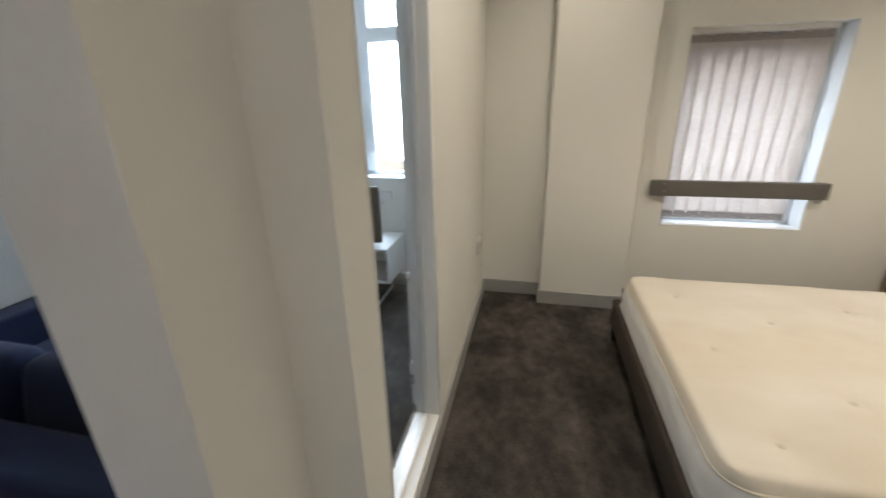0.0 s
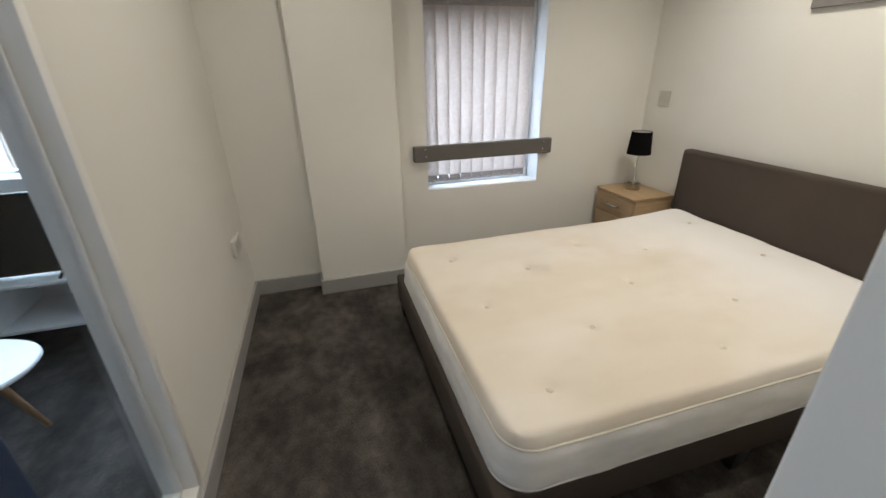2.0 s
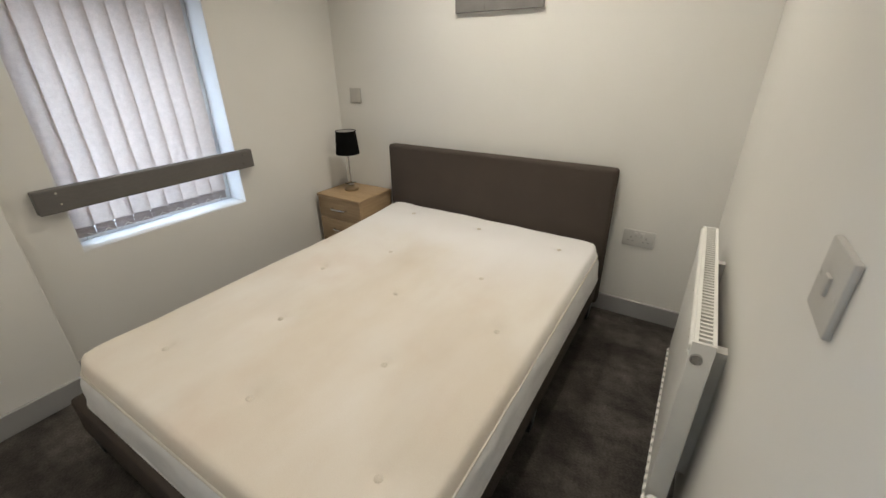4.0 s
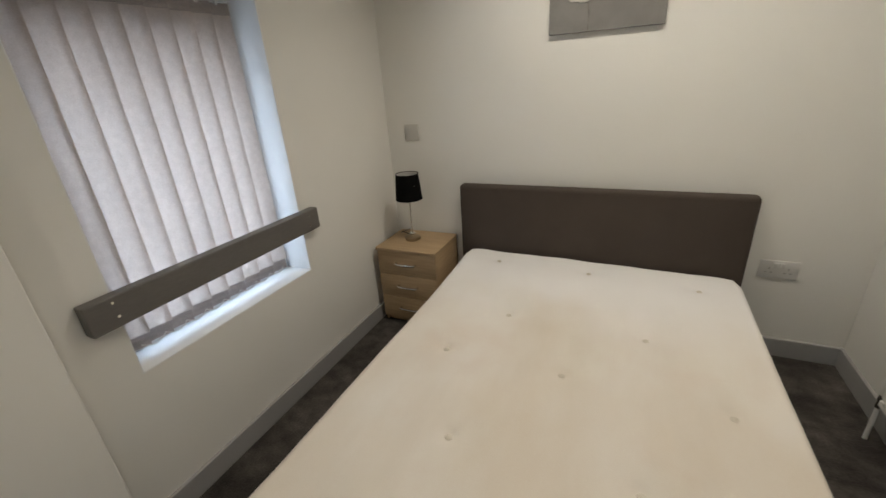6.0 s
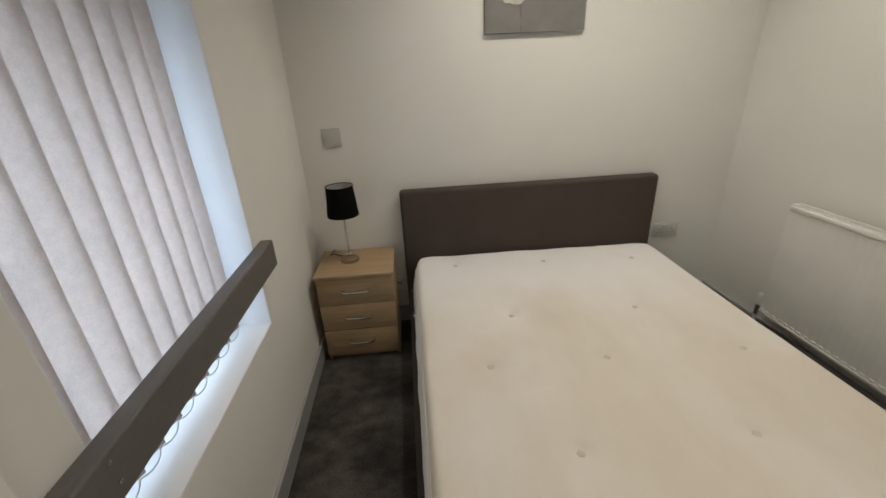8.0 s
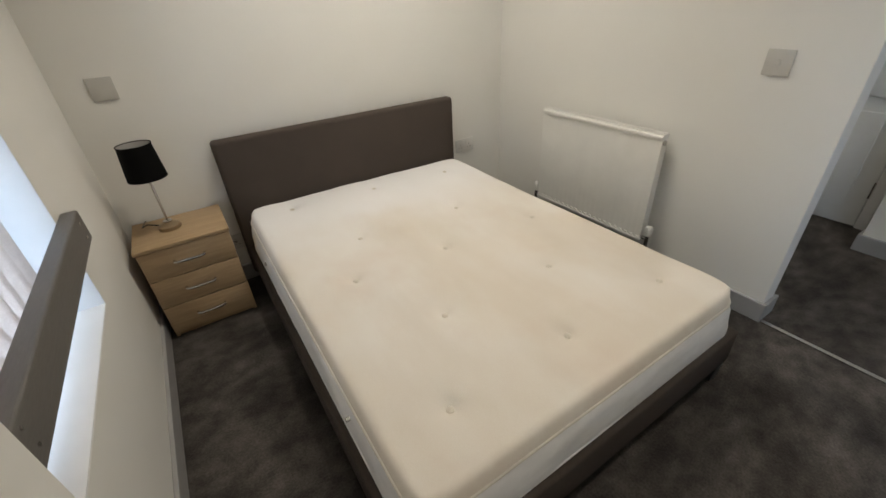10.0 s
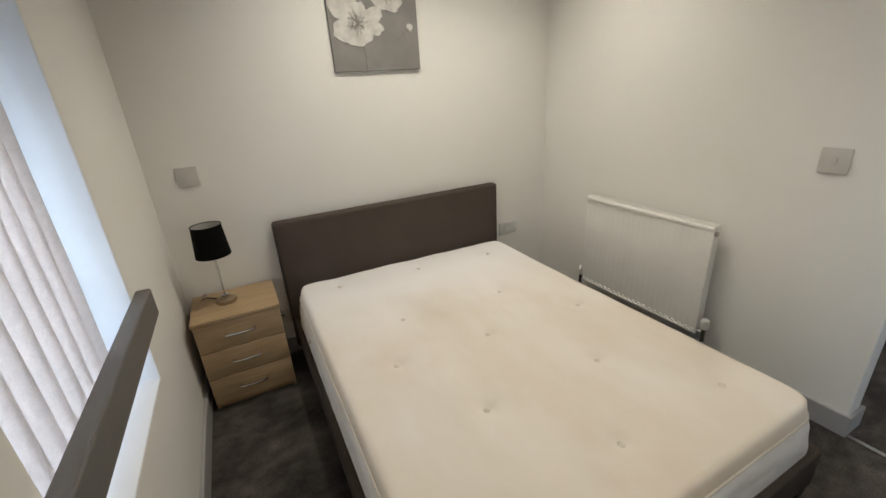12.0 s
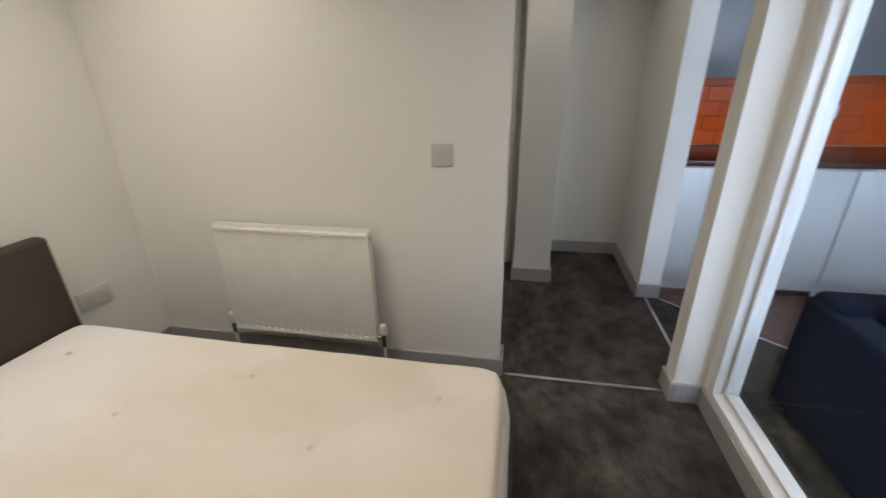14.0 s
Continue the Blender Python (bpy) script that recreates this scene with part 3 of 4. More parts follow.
part("headboard_leg", solid(1.80, 1.84, 0.50, 0.56, 0, 0.07), BLACK, bed)
part("headboard_leg", solid(1.80, 1.84, 1.77, 1.83, 0, 0.07), BLACK, bed)

# ---- mattress ----
MX0, MX1, MY0, MY1, MB, MT = -0.041, 1.772, 0.477, 1.814, 0.250, 0.432
TUFTS = [(1.67, 1.60), (1.62, 0.655), (1.65, 1.13), (1.195, 1.415), (1.175, 0.875), (0.875, 1.573), (0.880, 1.140), (0.845, 0.645),
         (0.492, 1.400), (0.495, 0.890), (0.165, 1.60), (0.172, 1.138), (0.172, 0.645)]


def corner_map(x, y, r):
    """Rounds the corners of the mattress outline."""
    cx, cy = min(max(x, MX0 + r), MX1 - r), min(max(y, MY0 + r), MY1 - r)
    a, b = (x - cx) / r, (y - cy) / r
    if a and b:
        a, b = a * math.sqrt(1 - b * b / 2), b * math.sqrt(1 - a * a / 2)
    return cx + a * r, cy + b * r


def top_height(x, y):
    z = MT + 0.006 * noise.noise((x * 1.9, y * 1.9, 3)) + 0.0025 * noise.noise((x * 7, y * 9, 5))
    z += 0.030 * max(0, (x - 1.0) / 0.75) ** 2 * (0.35 + 0.65 * max(0, (y - MY0) / (MY1 - MY0)))
    z -= 0.012 * math.exp(-((x - 0.95) / 0.5) ** 2 - ((y - 1.16) / 0.45) ** 2)
    z += 0.0075 * math.sin(y * 34 + 3 * noise.noise((x * 3, y * 3, 0))) * (0.4 + noise.noise((x * 2.3, y * 1.1, 7))) * math.exp(-((x - 1.22) / 0.34) ** 2 - ((y - 1.10) / 0.36) ** 2)
    for tx, ty in TUFTS:
        d2 = (x - tx) ** 2 + (y - ty) ** 2
        if d2 < 0.02:
            z -= 0.012 * math.exp(-d2 / 0.0007) + 0.013 * math.exp(-d2 / 0.0055)
    return z


def mattress_shell():
    bm = bmesh.new()
    nx, ny, r = 150, 112, 0.105
    grid = []
    for i in range(nx + 1):
        row = []
        for j in range(ny + 1):
            x0, y0 = MX0 + (MX1 - MX0) * i / nx, MY0 + (MY1 - MY0) * j / ny
            x, y = corner_map(x0, y0, r)
            d = min(x0 - MX0, MX1 - x0, y0 - MY0, MY1 - y0)
            k = max(0.0, 1 - d / 0.030)
            row.append(bm.verts.new((x, y, top_height(x, y) - 0.046 * (1 - math.sqrt(max(0, 1 - k * k))))))
        grid.append(row)
    for i in range(nx):
        for j in range(ny):
            bm.faces.new((grid[i][j], grid[i + 1][j], grid[i + 1][j + 1], grid[i][j + 1]))
    edge = [grid[i][0] for i in range(nx)] + [grid[nx][j] for j in range(ny)] + [grid[i][ny] for i in range(nx, 0, -1)] + [grid[0][j] for j in range(ny, 0, -1)]
    return bm, [v.co.copy() for v in edge]


mat = thing("mattress", 0.86, 1.164, MB, "bare ivory tufted double mattress, stained and slightly sagging", "mattress")
bm, rim = mattress_shell()
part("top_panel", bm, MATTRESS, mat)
centre = Vector((0.86, 1.148, 0))
bm = bmesh.new()
layers = [(0.0, 0.0), (0.006, 0.10), (0.013, 0.25), (0.016, 0.45), (0.018, 0.62), (0.021, 0.80), (0.018, 0.93), (0.006, 1.0)]
rings = []
for off, f in layers:
    line = []
    for k, p in enumerate(rim):
        out = (Vector((p.x, p.y, 0)) - centre)
        out = Vector((out.x / 0.92, out.y / 0.68, 0))
        out = Vector((math.copysign(abs(out.x) ** 6, out.x), math.copysign(abs(out.y) ** 6, out.y), 0)).normalized()
        crease = 0.007 * noise.noise((p.x * 6, p.y * 6, f * 3)) if 0 < f < 1 else 0
        line.append(bm.verts.new((p.x + out.x * (off + crease), p.y + out.y * (off + crease), p.z * (1 - f) + MB * f)))
    rings.append(line)
for lo, hi in zip(rings, rings[1:]):
    for k in range(len(rim)):
        bm.faces.new((lo[k], lo[(k + 1) % len(rim)], hi[(k + 1) % len(rim)], hi[k]))
bm.faces.new(rings[-1])
part("border", bm, TICKING, mat, "white quilted mattress border")
part("piping", tube(bmesh.new(), [p + Vector((0, 0, 0.001)) for p in rim[::2]], 0.0042, 7, True), PIPING, mat)
part("piping", tube(bmesh.new(), [Vector((0.86 + (p.x - 0.86) * 1.019, 1.148 + (p.y - 1.148) * 1.026, MB + 0.012)) for p in rim[::2]], 0.0032, 7, True), TICKING, mat)
for tx, ty in TUFTS:
    z = top_height(tx, ty)
    part("tuft", lathe(bmesh.new(), tx, ty, [(0.0005, z + 0.0075), (0.006, z + 0.007), (0.0115, z + 0.0045), (0.0125, z + 0.001), (0.012, z - 0.003)], 16), TUFT, mat)
for fx in (0.35, 1.35):
    part("air_vent", rod(bmesh.new(), (fx, MY1 + 0.012, 0.345), (fx, MY1 + 0.024, 0.345), 0.008), CHROME, mat)

# ---- bedside cabinet and lamp ----
NX0, NX1, NY0, NY1, NT = 1.532, 1.852, 1.926, 2.304, 0.495
ns = thing("bedside_cabinet", 1.69, 2.115, 0, "light oak-effect bedside cabinet with three drawers", "bedside cabinet")
part("top", solid(NX0 - 0.006, NX1, NY0 - 0.004, NY1 + 0.004, NT - 0.018, NT, bevel=0.002), OAK_H, ns)
part("side_panel", solid(NX0 + 0.018, NX1, NY0, NY0 + 0.016, 0.0, NT - 0.018, bevel=0.001), OAK, ns)
part("side_panel", solid(NX0 + 0.018, NX1, NY1 - 0.016, NY1, 0.0, NT - 0.018, bevel=0.001), OAK, ns)
part("back_panel", solid(NX1 - 0.006, NX1 - 0.001, NY0 + 0.016, NY1 - 0.016, 0.02, NT - 0.018), OAK, ns)
part("plinth", solid(NX0 + 0.03, NX0 + 0.045, NY0 + 0.016, NY1 - 0.016, 0.0, 0.034), OAK_H, ns)
for zlo, zhi in ((0.036, 0.180), (0.184, 0.328), (0.332, 0.473)):
    dr = part("drawer", solid(NX0, NX0 + 0.017, NY0 + 0.002, NY1 - 0.002, zlo, zhi, bevel=0.0015), OAK_H, ns)
    zc = (zlo + zhi) / 2 + 0.005
    yc = (NY0 + NY1) / 2
    part("handle", tube(bmesh.new(), [(NX0, yc - 0.062, zc), (NX0 - 0.016, yc - 0.060, zc), (NX0 - 0.023, yc - 0.045, zc), (NX0 - 0.025, yc, zc), (NX0 - 0.023, yc + 0.045, zc),
                                     (NX0 - 0.016, yc + 0.060, zc), (NX0, yc + 0.062, zc)], 0.0062, 8), CHROME, dr, "brushed metal bow handle")

LX, LY = 1.705, 2.150
tl = thing("table_lamp", LX, LY, NT, "small table lamp with black drum shade, unlit, on the cabinet", "lamp")
part("base", lathe(bmesh.new(), LX, LY, [(0.001, NT), (0.046, NT), (0.048, NT + 0.006), (0.046, NT + 0.018), (0.030, NT + 0.026), (0.012, NT + 0.032), (0.001, NT + 0.033)]), BRASSY, tl, "dull nickel round base")
part("base_disc", lathe(bmesh.new(), LX, LY, [(0.001, NT + 0.033), (0.018, NT + 0.033), (0.020, NT + 0.039), (0.008, NT + 0.046), (0.001, NT + 0.046)]), CHROME, tl)
part("stem", rod(bmesh.new(), (LX, LY, NT + 0.04), (LX, LY, 0.790), 0.0055), CHROME, tl)
part("lamp_holder", rod(bmesh.new(), (LX, LY, 0.790), (LX, LY, 0.830), 0.014), PLASTIC, tl)
part("bulb", lathe(bmesh.new(), LX, LY, [(0.010, 0.829), (0.014, 0.838), (0.024, 0.855), (0.022, 0.870), (0.010, 0.880), (0.001, 0.882)], 16), SHADE_IN, tl)
sh = part("shade", lathe(bmesh.new(), LX, LY, [(0.078, 0.744), (0.065, 0.892)], 40), SHADE, tl, "black cloth drum shade")
part("shade_lining", lathe(bmesh.new(), LX, LY, [(0.0765, 0.747), (0.0635, 0.891)], 40), SHADE_IN, sh)
part("shade_rim", tube(bmesh.new(), [(LX + 0.0655 * math.cos(a * math.pi / 18), LY + 0.0655 * math.sin(a * math.pi / 18), 0.892) for a in range(36)], 0.0022, 6, True), SHADE, sh)
for k in range(3):
    a = 2 * math.pi * k / 3
    part("spider_arm", rod(bmesh.new(), (LX, LY, 0.826), (LX + 0.071 * math.cos(a), LY + 0.071 * math.sin(a), 0.832), 0.0015, sides=6), CHROME, tl)
flex = [(LX + 0.04, LY + 0.01, NT + 0.008), (LX + 0.055, LY + 0.05, NT + 0.005), (LX + 0.03, LY + 0.085, NT + 0.030), (LX + 0.055, LY + 0.11, NT + 0.012), (1.853, LY + 0.10, NT + 0.004), (1.861, LY + 0.09, NT - 0.10), (1.861, 1.90, 0.25)]
part("flex", tube(bmesh.new(), flex, 0.003, 6), BLACK, tl)

# ---- wall plates ----


def plate(name, centre, normal, w, h, label, category, rockers=0, pins=0, stuff_=None, deep=0.0):
    """A moulded wall plate; normal is one of x-, x+, y+."""
    cx, cy, cz = centre
    if deep:
        cx += deep
    root = thing(name, cx, cy, cz, label, category)

    def slab(u0, u1, z0, z1, d0, d1, bevel=0.002):
        if normal == "y+":
            return solid(cx + u0, cx + u1, cy + d0, cy + d1, cz + z0, cz + z1, bevel=bevel)
        if normal == "x-":
            return solid(cx - d1, cx - d0, cy + u0, cy + u1, cz + z0, cz + z1, bevel=bevel)
        return solid(cx + d0, cx + d1, cy + u0, cy + u1, cz + z0, cz + z1, bevel=bevel)
    part("plate", slab(-w / 2, w / 2, -h / 2, h / 2, -deep, 0.009, 0.003), stuff_ or PLATE, root)
    for sgn in (-1, 1):
        part("screw", slab(sgn * w * 0.40 - 0.003, sgn * w * 0.40 + 0.003, -0.003, 0.003, 0.008, 0.0096, 0.0008), stuff_ or PLATE, root)
    for k in range(rockers):
        u = (k - (rockers - 1) / 2) * (0.030 if not pins else 0.028)
        zz = 0.0 if not pins else 0.022
        part("rocker", slab(u - 0.009, u + 0.009, zz - 0.012, zz + 0.012, 0.008, 0.013), stuff_ or PLATE, root)
    for k in range(pins):
        u = (k - (pins - 1) / 2) * 0.072
        for du, dz, ww, hh in ((0, 0.006, 0.003, 0.006), (-0.011, -0.014, 0.005, 0.0028), (0.011, -0.014, 0.005, 0.0028)):
            part("socket_slot", slab(u + du - ww, u + du + ww, dz - hh, dz + hh, 0.0085, 0.0094, 0), SLOT, root)
    return root


plate("blank_plate", (EAST, 2.180, 1.099), "x-", 0.092, 0.092, "square white blank plate on the headboard wall", "wall plate")
plate("double_socket", (EAST, 0.322, 0.461), "x-", 0.150, 0.088, "white double wall socket beside the headboard", "socket", 2, 2, SOCKET)
plate("light_switch", (0.268, 0.0, 1.083), "y+", 0.092, 0.092, "square white light switch on the radiator wall", "light switch", 1)
plate("wall_socket", (WEST, 2.058, 0.464), "x+", 0.150, 0.090, "white surface-mounted double wall socket low on the partition", "socket", 2, 2, SOCKET, 0.010)
plate("wall_socket", (EAST, 1.900, 0.25), "x-", 0.088, 0.088, "white wall socket behind the bedside cabinet", "socket", 1, 1, SOCKET)

# ---- radiators ----


def radiator(x0, x1, z0, z1, root_label, m):
    """A single-panel convector, built along x against the plane y = 0, then moved by m."""
    root = thing("radiator", 0, 0, 0, root_label, "radiator")
    yb, yf = 0.046, 0.089
    n = 22
    bm = bmesh.new()
    cols = []
    for k in range(n * 6 + 1):
        x = x0 + 0.004 + (x1 - x0 - 0.008) * k / (n * 6)
        rise = 0.0013 * max(0.0, math.sin(math.pi * ((k % 6) / 6))) ** 0.6
        cols.append([bm.verts.new((x, yf - 0.006 + (rise if 0 < r < 3 else 0), z)) for r, z in enumerate((z0 + 0.012, z0 + 0.030, z1 - 0.055, z1 - 0.014))])
    back = [[bm.verts.new((x, yf - 0.012, z)) for z in (z0 + 0.012, z1 - 0.014)] for x in (x0 + 0.004, x1 - 0.004)]
    for a_, b_ in zip(cols, cols[1:]):
        for r in range(3):
            bm.faces.new((a_[r], b_[r], b_[r + 1], a_[r + 1]))
    bm.faces.new((back[0][0], back[1][0], back[1][1], back[0][1]))
    part("front_panel", bm, ENAMEL, root)
    part("top_rail", solid(x0 + 0.002, x1 - 0.002, yf - 0.016, yf + 0.001, z1 - 0.030, z1 - 0.010, bevel=0.005, seg=3), ENAMEL, root)
    part("bottom_rail", solid(x0 + 0.002, x1 - 0.002, yf - 0.016, yf + 0.001, z0, z0 + 0.016, bevel=0.005, seg=3), ENAMEL, root)
    for k in range(n):
        c = x0 + (x1 - x0) * (k + 0.5) / n
        part("seam_weld", solid(c - 0.009, c + 0.009, yf - 0.004, yf + 0.003, z0 + 0.019, z0 + 0.029, bevel=0.0015), ENAMEL, root)
        part("seam_weld", solid(c - 0.008, c + 0.008, yf - 0.003, yf - 0.0005, z1 - 0.046, z1 - 0.040, bevel=0.001), ENAMEL, root)
    for xs in (x0, x1 - 0.008):
        part("end_panel", solid(xs, xs + 0.008, yb - 0.008, yf - 0.004, z0 + 0.03, z1 - 0.002, bevel=0.003), ENAMEL, root)
    grille = bmesh.new()
    box(grille, x0 + 0.008, x1 - 0.008, yb - 0.008, yb, z1 - 0.012, z1 - 0.003)
    box(grille, x0 + 0.008, x1 - 0.008, yf - 0.016, yf - 0.008, z1 - 0.012, z1 - 0.003)
    m_n = 44
    for k in range(m_n + 1):
        c = x0 + 0.010 + (x1 - x0 - 0.020) * k / m_n
        box(grille, c - 0.003, c + 0.003, yb, yf - 0.016, z1 - 0.011, z1 - 0.005)
    part("top_grille", grille, ENAMEL, root, smooth=False)
    fins = bmesh.new()
    for k in range(30):
        c = x0 + 0.03 + (x1 - x0 - 0.06) * k / 29
        box(fins, c - 0.001, c + 0.001, yb, yf - 0.018, z0 + 0.06, z1 - 0.02)
    part("back_panel", solid(x0 + 0.006, x1 - 0.006, yb - 0.008, yb - 0.001, z0 + 0.03, z1 - 0.014, bevel=0.002), ENAMEL, root)
    part("convector_fins", fins, ENAMEL, root, smooth=False)
    for bx in (x0 + 0.12, x1 - 0.12):
        part("bracket", solid(bx - 0.015, bx + 0.015, 0.0, yb - 0.008, z0 + 0.08, z1 - 0.08), ENAMEL, root)
    # thermostatic valve at the low-x end, lockshield at the other, bleed key at the top
    yv = 0.069
    part("bleed_valve", rod(bmesh.new(), (x0 - 0.008, yv, z1 - 0.042), (x0 + 0.004, yv, z1 - 0.042), 0.0125), CHROME, root)
    part("blanking_plug", rod(bmesh.new(), (x1 - 0.004, yv, z1 - 0.03), (x1 + 0.005, yv, z1 - 0.03), 0.010), CHROME, root)
    part("valve_body", rod(rod(bmesh.new(), (x0 - 0.030, yv, z0 + 0.020), (x0 + 0.002, yv, z0 + 0.020), 0.010), (x0 - 0.030, yv, z0 - 0.03), (x0 - 0.030, yv, z0 + 0.046), 0.012), CHROME, root, "chrome valve body")
    trv = part("thermostat_head", lathe(bmesh.new(), x0 - 0.030, yv, [(0.013, z0 + 0.040), (0.018, z0 + 0.045), (0.019, z0 + 0.085), (0.015, z0 + 0.093), (0.001, z0 + 0.095)], 20), PLASTIC, root, "white ribbed thermostat head")
    for k in range(14):
        a = 2 * math.pi * k / 14
        part("rib", rod(bmesh.new(), (x0 - 0.030 + 0.0187 * math.cos(a), yv + 0.0187 * math.sin(a), z0 + 0.056), (x0 - 0.030 + 0.0187 * math.cos(a), yv + 0.0187 * math.sin(a), z0 + 0.086), 0.0018, sides=6), PLASTIC, trv)
    part("lockshield", rod(rod(bmesh.new(), (x1 - 0.002, yv, z0 + 0.020), (x1 + 0.026, yv, z0 + 0.020), 0.010), (x1 + 0.026, yv, z0 - 0.03), (x1 + 0.026, yv, z0 + 0.040), 0.011), CHROME, root)
    part("lockshield_cap", lathe(bmesh.new(), x1 + 0.026, yv, [(0.013, z0 + 0.028), (0.016, z0 + 0.034), (0.0155, z0 + 0.080), (0.010, z0 + 0.088), (0.001, z0 + 0.089)], 14), PLASTIC, root)
    for px in (x0 - 0.030, x1 + 0.026):
        part("pipe", rod(bmesh.new(), (px, yv, 0.0), (px, yv, z0 - 0.02), 0.0075), ENAMEL, root)
    root.matrix_world = m
    return root


radiator(0.592, 1.362, 0.182, 0.759, "white single-panel radiator on the bedroom wall beside the bed", Matrix())
radiator(-1.80, -1.085, 0.150, 0.672, "white single-panel radiator on the living room side of the partition", Matrix.Translation((-1.0, 0, 0)) @ Matrix.Rotation(radians(90), 4, "Z") @ Matrix.Diagonal((-1, 1, 1, 1)))

# ---- canvas picture ----
cv = thing("canvas_picture", EAST, 1.165, 1.540, "grey box canvas painted with white poppy flowers", "picture")
CX = 1.852
part("canvas", solid(CX, EAST, 0.924, 1.405, 1.528, 2.235, bevel=0.003), CANVAS, cv, smooth=False)


def petal(cy, cz, angle, length, width, lift, mat_, name="petal", point=0.7):
    """A painted petal with a drawn-out tip and an uneven edge, laid on the canvas."""
    bm = bmesh.new()
    n = 26
    pts = []
    for k in range(n):
        a = 2 * math.pi * k / n
        f = (1 - math.cos(a)) / 2
        u = f * length
        v = math.copysign(abs(math.sin(a)) ** (1.0 + point * f), math.sin(a)) * width / 2 * (0.40 + 0.85 * f)
        u += 0.004 * math.sin(a * 5 + angle * 3)
        v += 0.003 * math.sin(a * 7 + angle * 5)
        pts.append((cy + u * math.cos(angle) - v * math.sin(angle), cz + u * math.sin(angle) + v * math.cos(angle)))
    pts = [(min(max(y, 0.929), 1.400), z) for y, z in pts]
    my, mz = sum(p[0] for p in pts) / n, sum(p[1] for p in pts) / n
    mid = bm.verts.new((CX - lift - 0.0002, my, mz))
    front = [bm.verts.new((CX - lift, y, z)) for y, z in pts]
    rear = [bm.verts.new((CX + 0.0005, y, z)) for y, z in pts]
    for k in range(n):
        bm.faces.new((mid, front[k], front[(k + 1) % n]))
        bm.faces.new((front[k], rear[k], rear[(k + 1) % n], front[(k + 1) % n]))
    part(name, bm, mat_, cv, smooth=False)


# y runs to the viewer's left on this wall
FLOWERS = (
    (1.264, 1.752, ((76, .205, .095), (109, .12, .09), (43, .20, .13), (335, .155, .13), (159, .178, .095), (192, .172, .09), (300, .125, .15), (252, .125, .16))),
    (1.090, 1.906, ((100, .17, .15), (60, .15, .12), (140, .15, .12), (24, .160, .11), (181, .150, .11), (308, .120, .13), (241, .128, .13))),
)
for cy, cz, petals in FLOWERS:
    for k, (a, ln_, wd) in enumerate(petals):
        petal(cy, cz, radians(a), ln_ * 0.86, wd * 0.92, 0.0008 + 0.0004 * k, PETAL)
    # brushed grey throat, then the dark stamens and the pale eye
    for k in range(15):
        petal(cy, cz, radians(24 * k + 7), 0.040 + 0.009 * (k % 4), 0.017, 0.0042 + 0.0001 * k, PETAL_M, "flower_throat", 1.4)
    for k in range(9):
        petal(cy, cz, radians(40 * k + 10), 0.022 + 0.010 * (k % 3), 0.012, 0.0060 + 0.0001 * k, PETAL_D, "flower_centre")
    petal(cy + 0.004, cz - 0.003, 0, 0.014, 0.016, 0.0072, PETAL, "flower_centre")
petal(1.000, 1.706, radians(140), 0.030, 0.022, 0.0014, PETAL_D, "bud")
petal(0.992, 1.712, radians(132), 0.050, 0.038, 0.0010, PETAL, "bud")
for pts in ([(1.240, 1.655), (1.232, 1.60), (1.233, 1.531)], [(1.000, 1.708), (1.022, 1.695), (1.045, 1.672)]):
    part("stem", tube(bmesh.new(), [(CX - 0.0006, y, z) for y, z in pts], 0.0028, 6), PETAL_D, cv)

# ---- downlights ----
# every spot gets a trim ring, the added fourth one too
for sx, sy in SPOTS + HALL_SPOTS:
    dl = thing("downlight", sx, sy, CEIL, "small round recessed ceiling downlight, unseen and assumed", "downlight", "ceiling downlights")
    part("trim_ring", lathe(bmesh.new(), sx, sy, [(0.034, CEIL - 0.002), (0.034, CEIL - 0.005), (0.043, CEIL - 0.005), (0.046, CEIL), (0.046, CEIL + 0.001)]), LIGHT_TRIM, dl)

# ---- hall door ----
hd = thing("door_1", 0.45, -1.40, 0, "white flush hall door in a white frame with steel hinges", "door")
hd["kind"] = "structure"
part("leaf", solid(0.060, 0.820, -1.398, -1.360, 0.008, 2.00, bevel=0.002), WHITE, hd)
part("architrave", solid(0.000, 0.055, -1.398, -1.352, 0, 2.08, bevel=0.004), WHITE, hd)
part("architrave", solid(0.825, 0.885, -1.398, -1.352, 0, 2.08, bevel=0.004), WHITE, hd)
part("architrave", solid(0.055, 0.825, -1.398, -1.352, 2.01, 2.08, bevel=0.004), WHITE, hd)
for lo, hi in ((0.12, 0.68), (0.76, 1.12), (1.20, 1.48), (1.56, 1.90)):
    part("raised_panel", solid(0.15, 0.73, -1.362, -1.348, lo, hi, bevel=0.006), WHITE, hd)
for hz in (0.25, 1.0, 1.75):
    part("hinge", rod(bmesh.new(), (0.0575, -1.352, hz - 0.05), (0.0575, -1.352, hz + 0.05), 0.006), CHROME, hd)

# ---- living room ----
SX0, SX1, SY0, SY1, ST = -2.78, -1.197, -0.012, 0.790, 0.556
sf = thing("sofa", -2.0, 0.415, 0, "navy fabric two-seat sofa facing the television", "sofa")
part("back", solid(SX0 + 0.02, SX1 - 0.02, SY0, SY0 + 0.17, 0.05, ST + 0.03, bevel=0.035, seg=4), NAVY, sf)
part("arm", solid(SX1 - 0.135, SX1, SY0 + 0.005, SY1, 0.05, ST, bevel=0.020, seg=4), NAVY, sf)
part("arm", solid(SX0, SX0 + 0.135, SY0 + 0.005, SY1, 0.05, ST, bevel=0.020, seg=4), NAVY, sf)
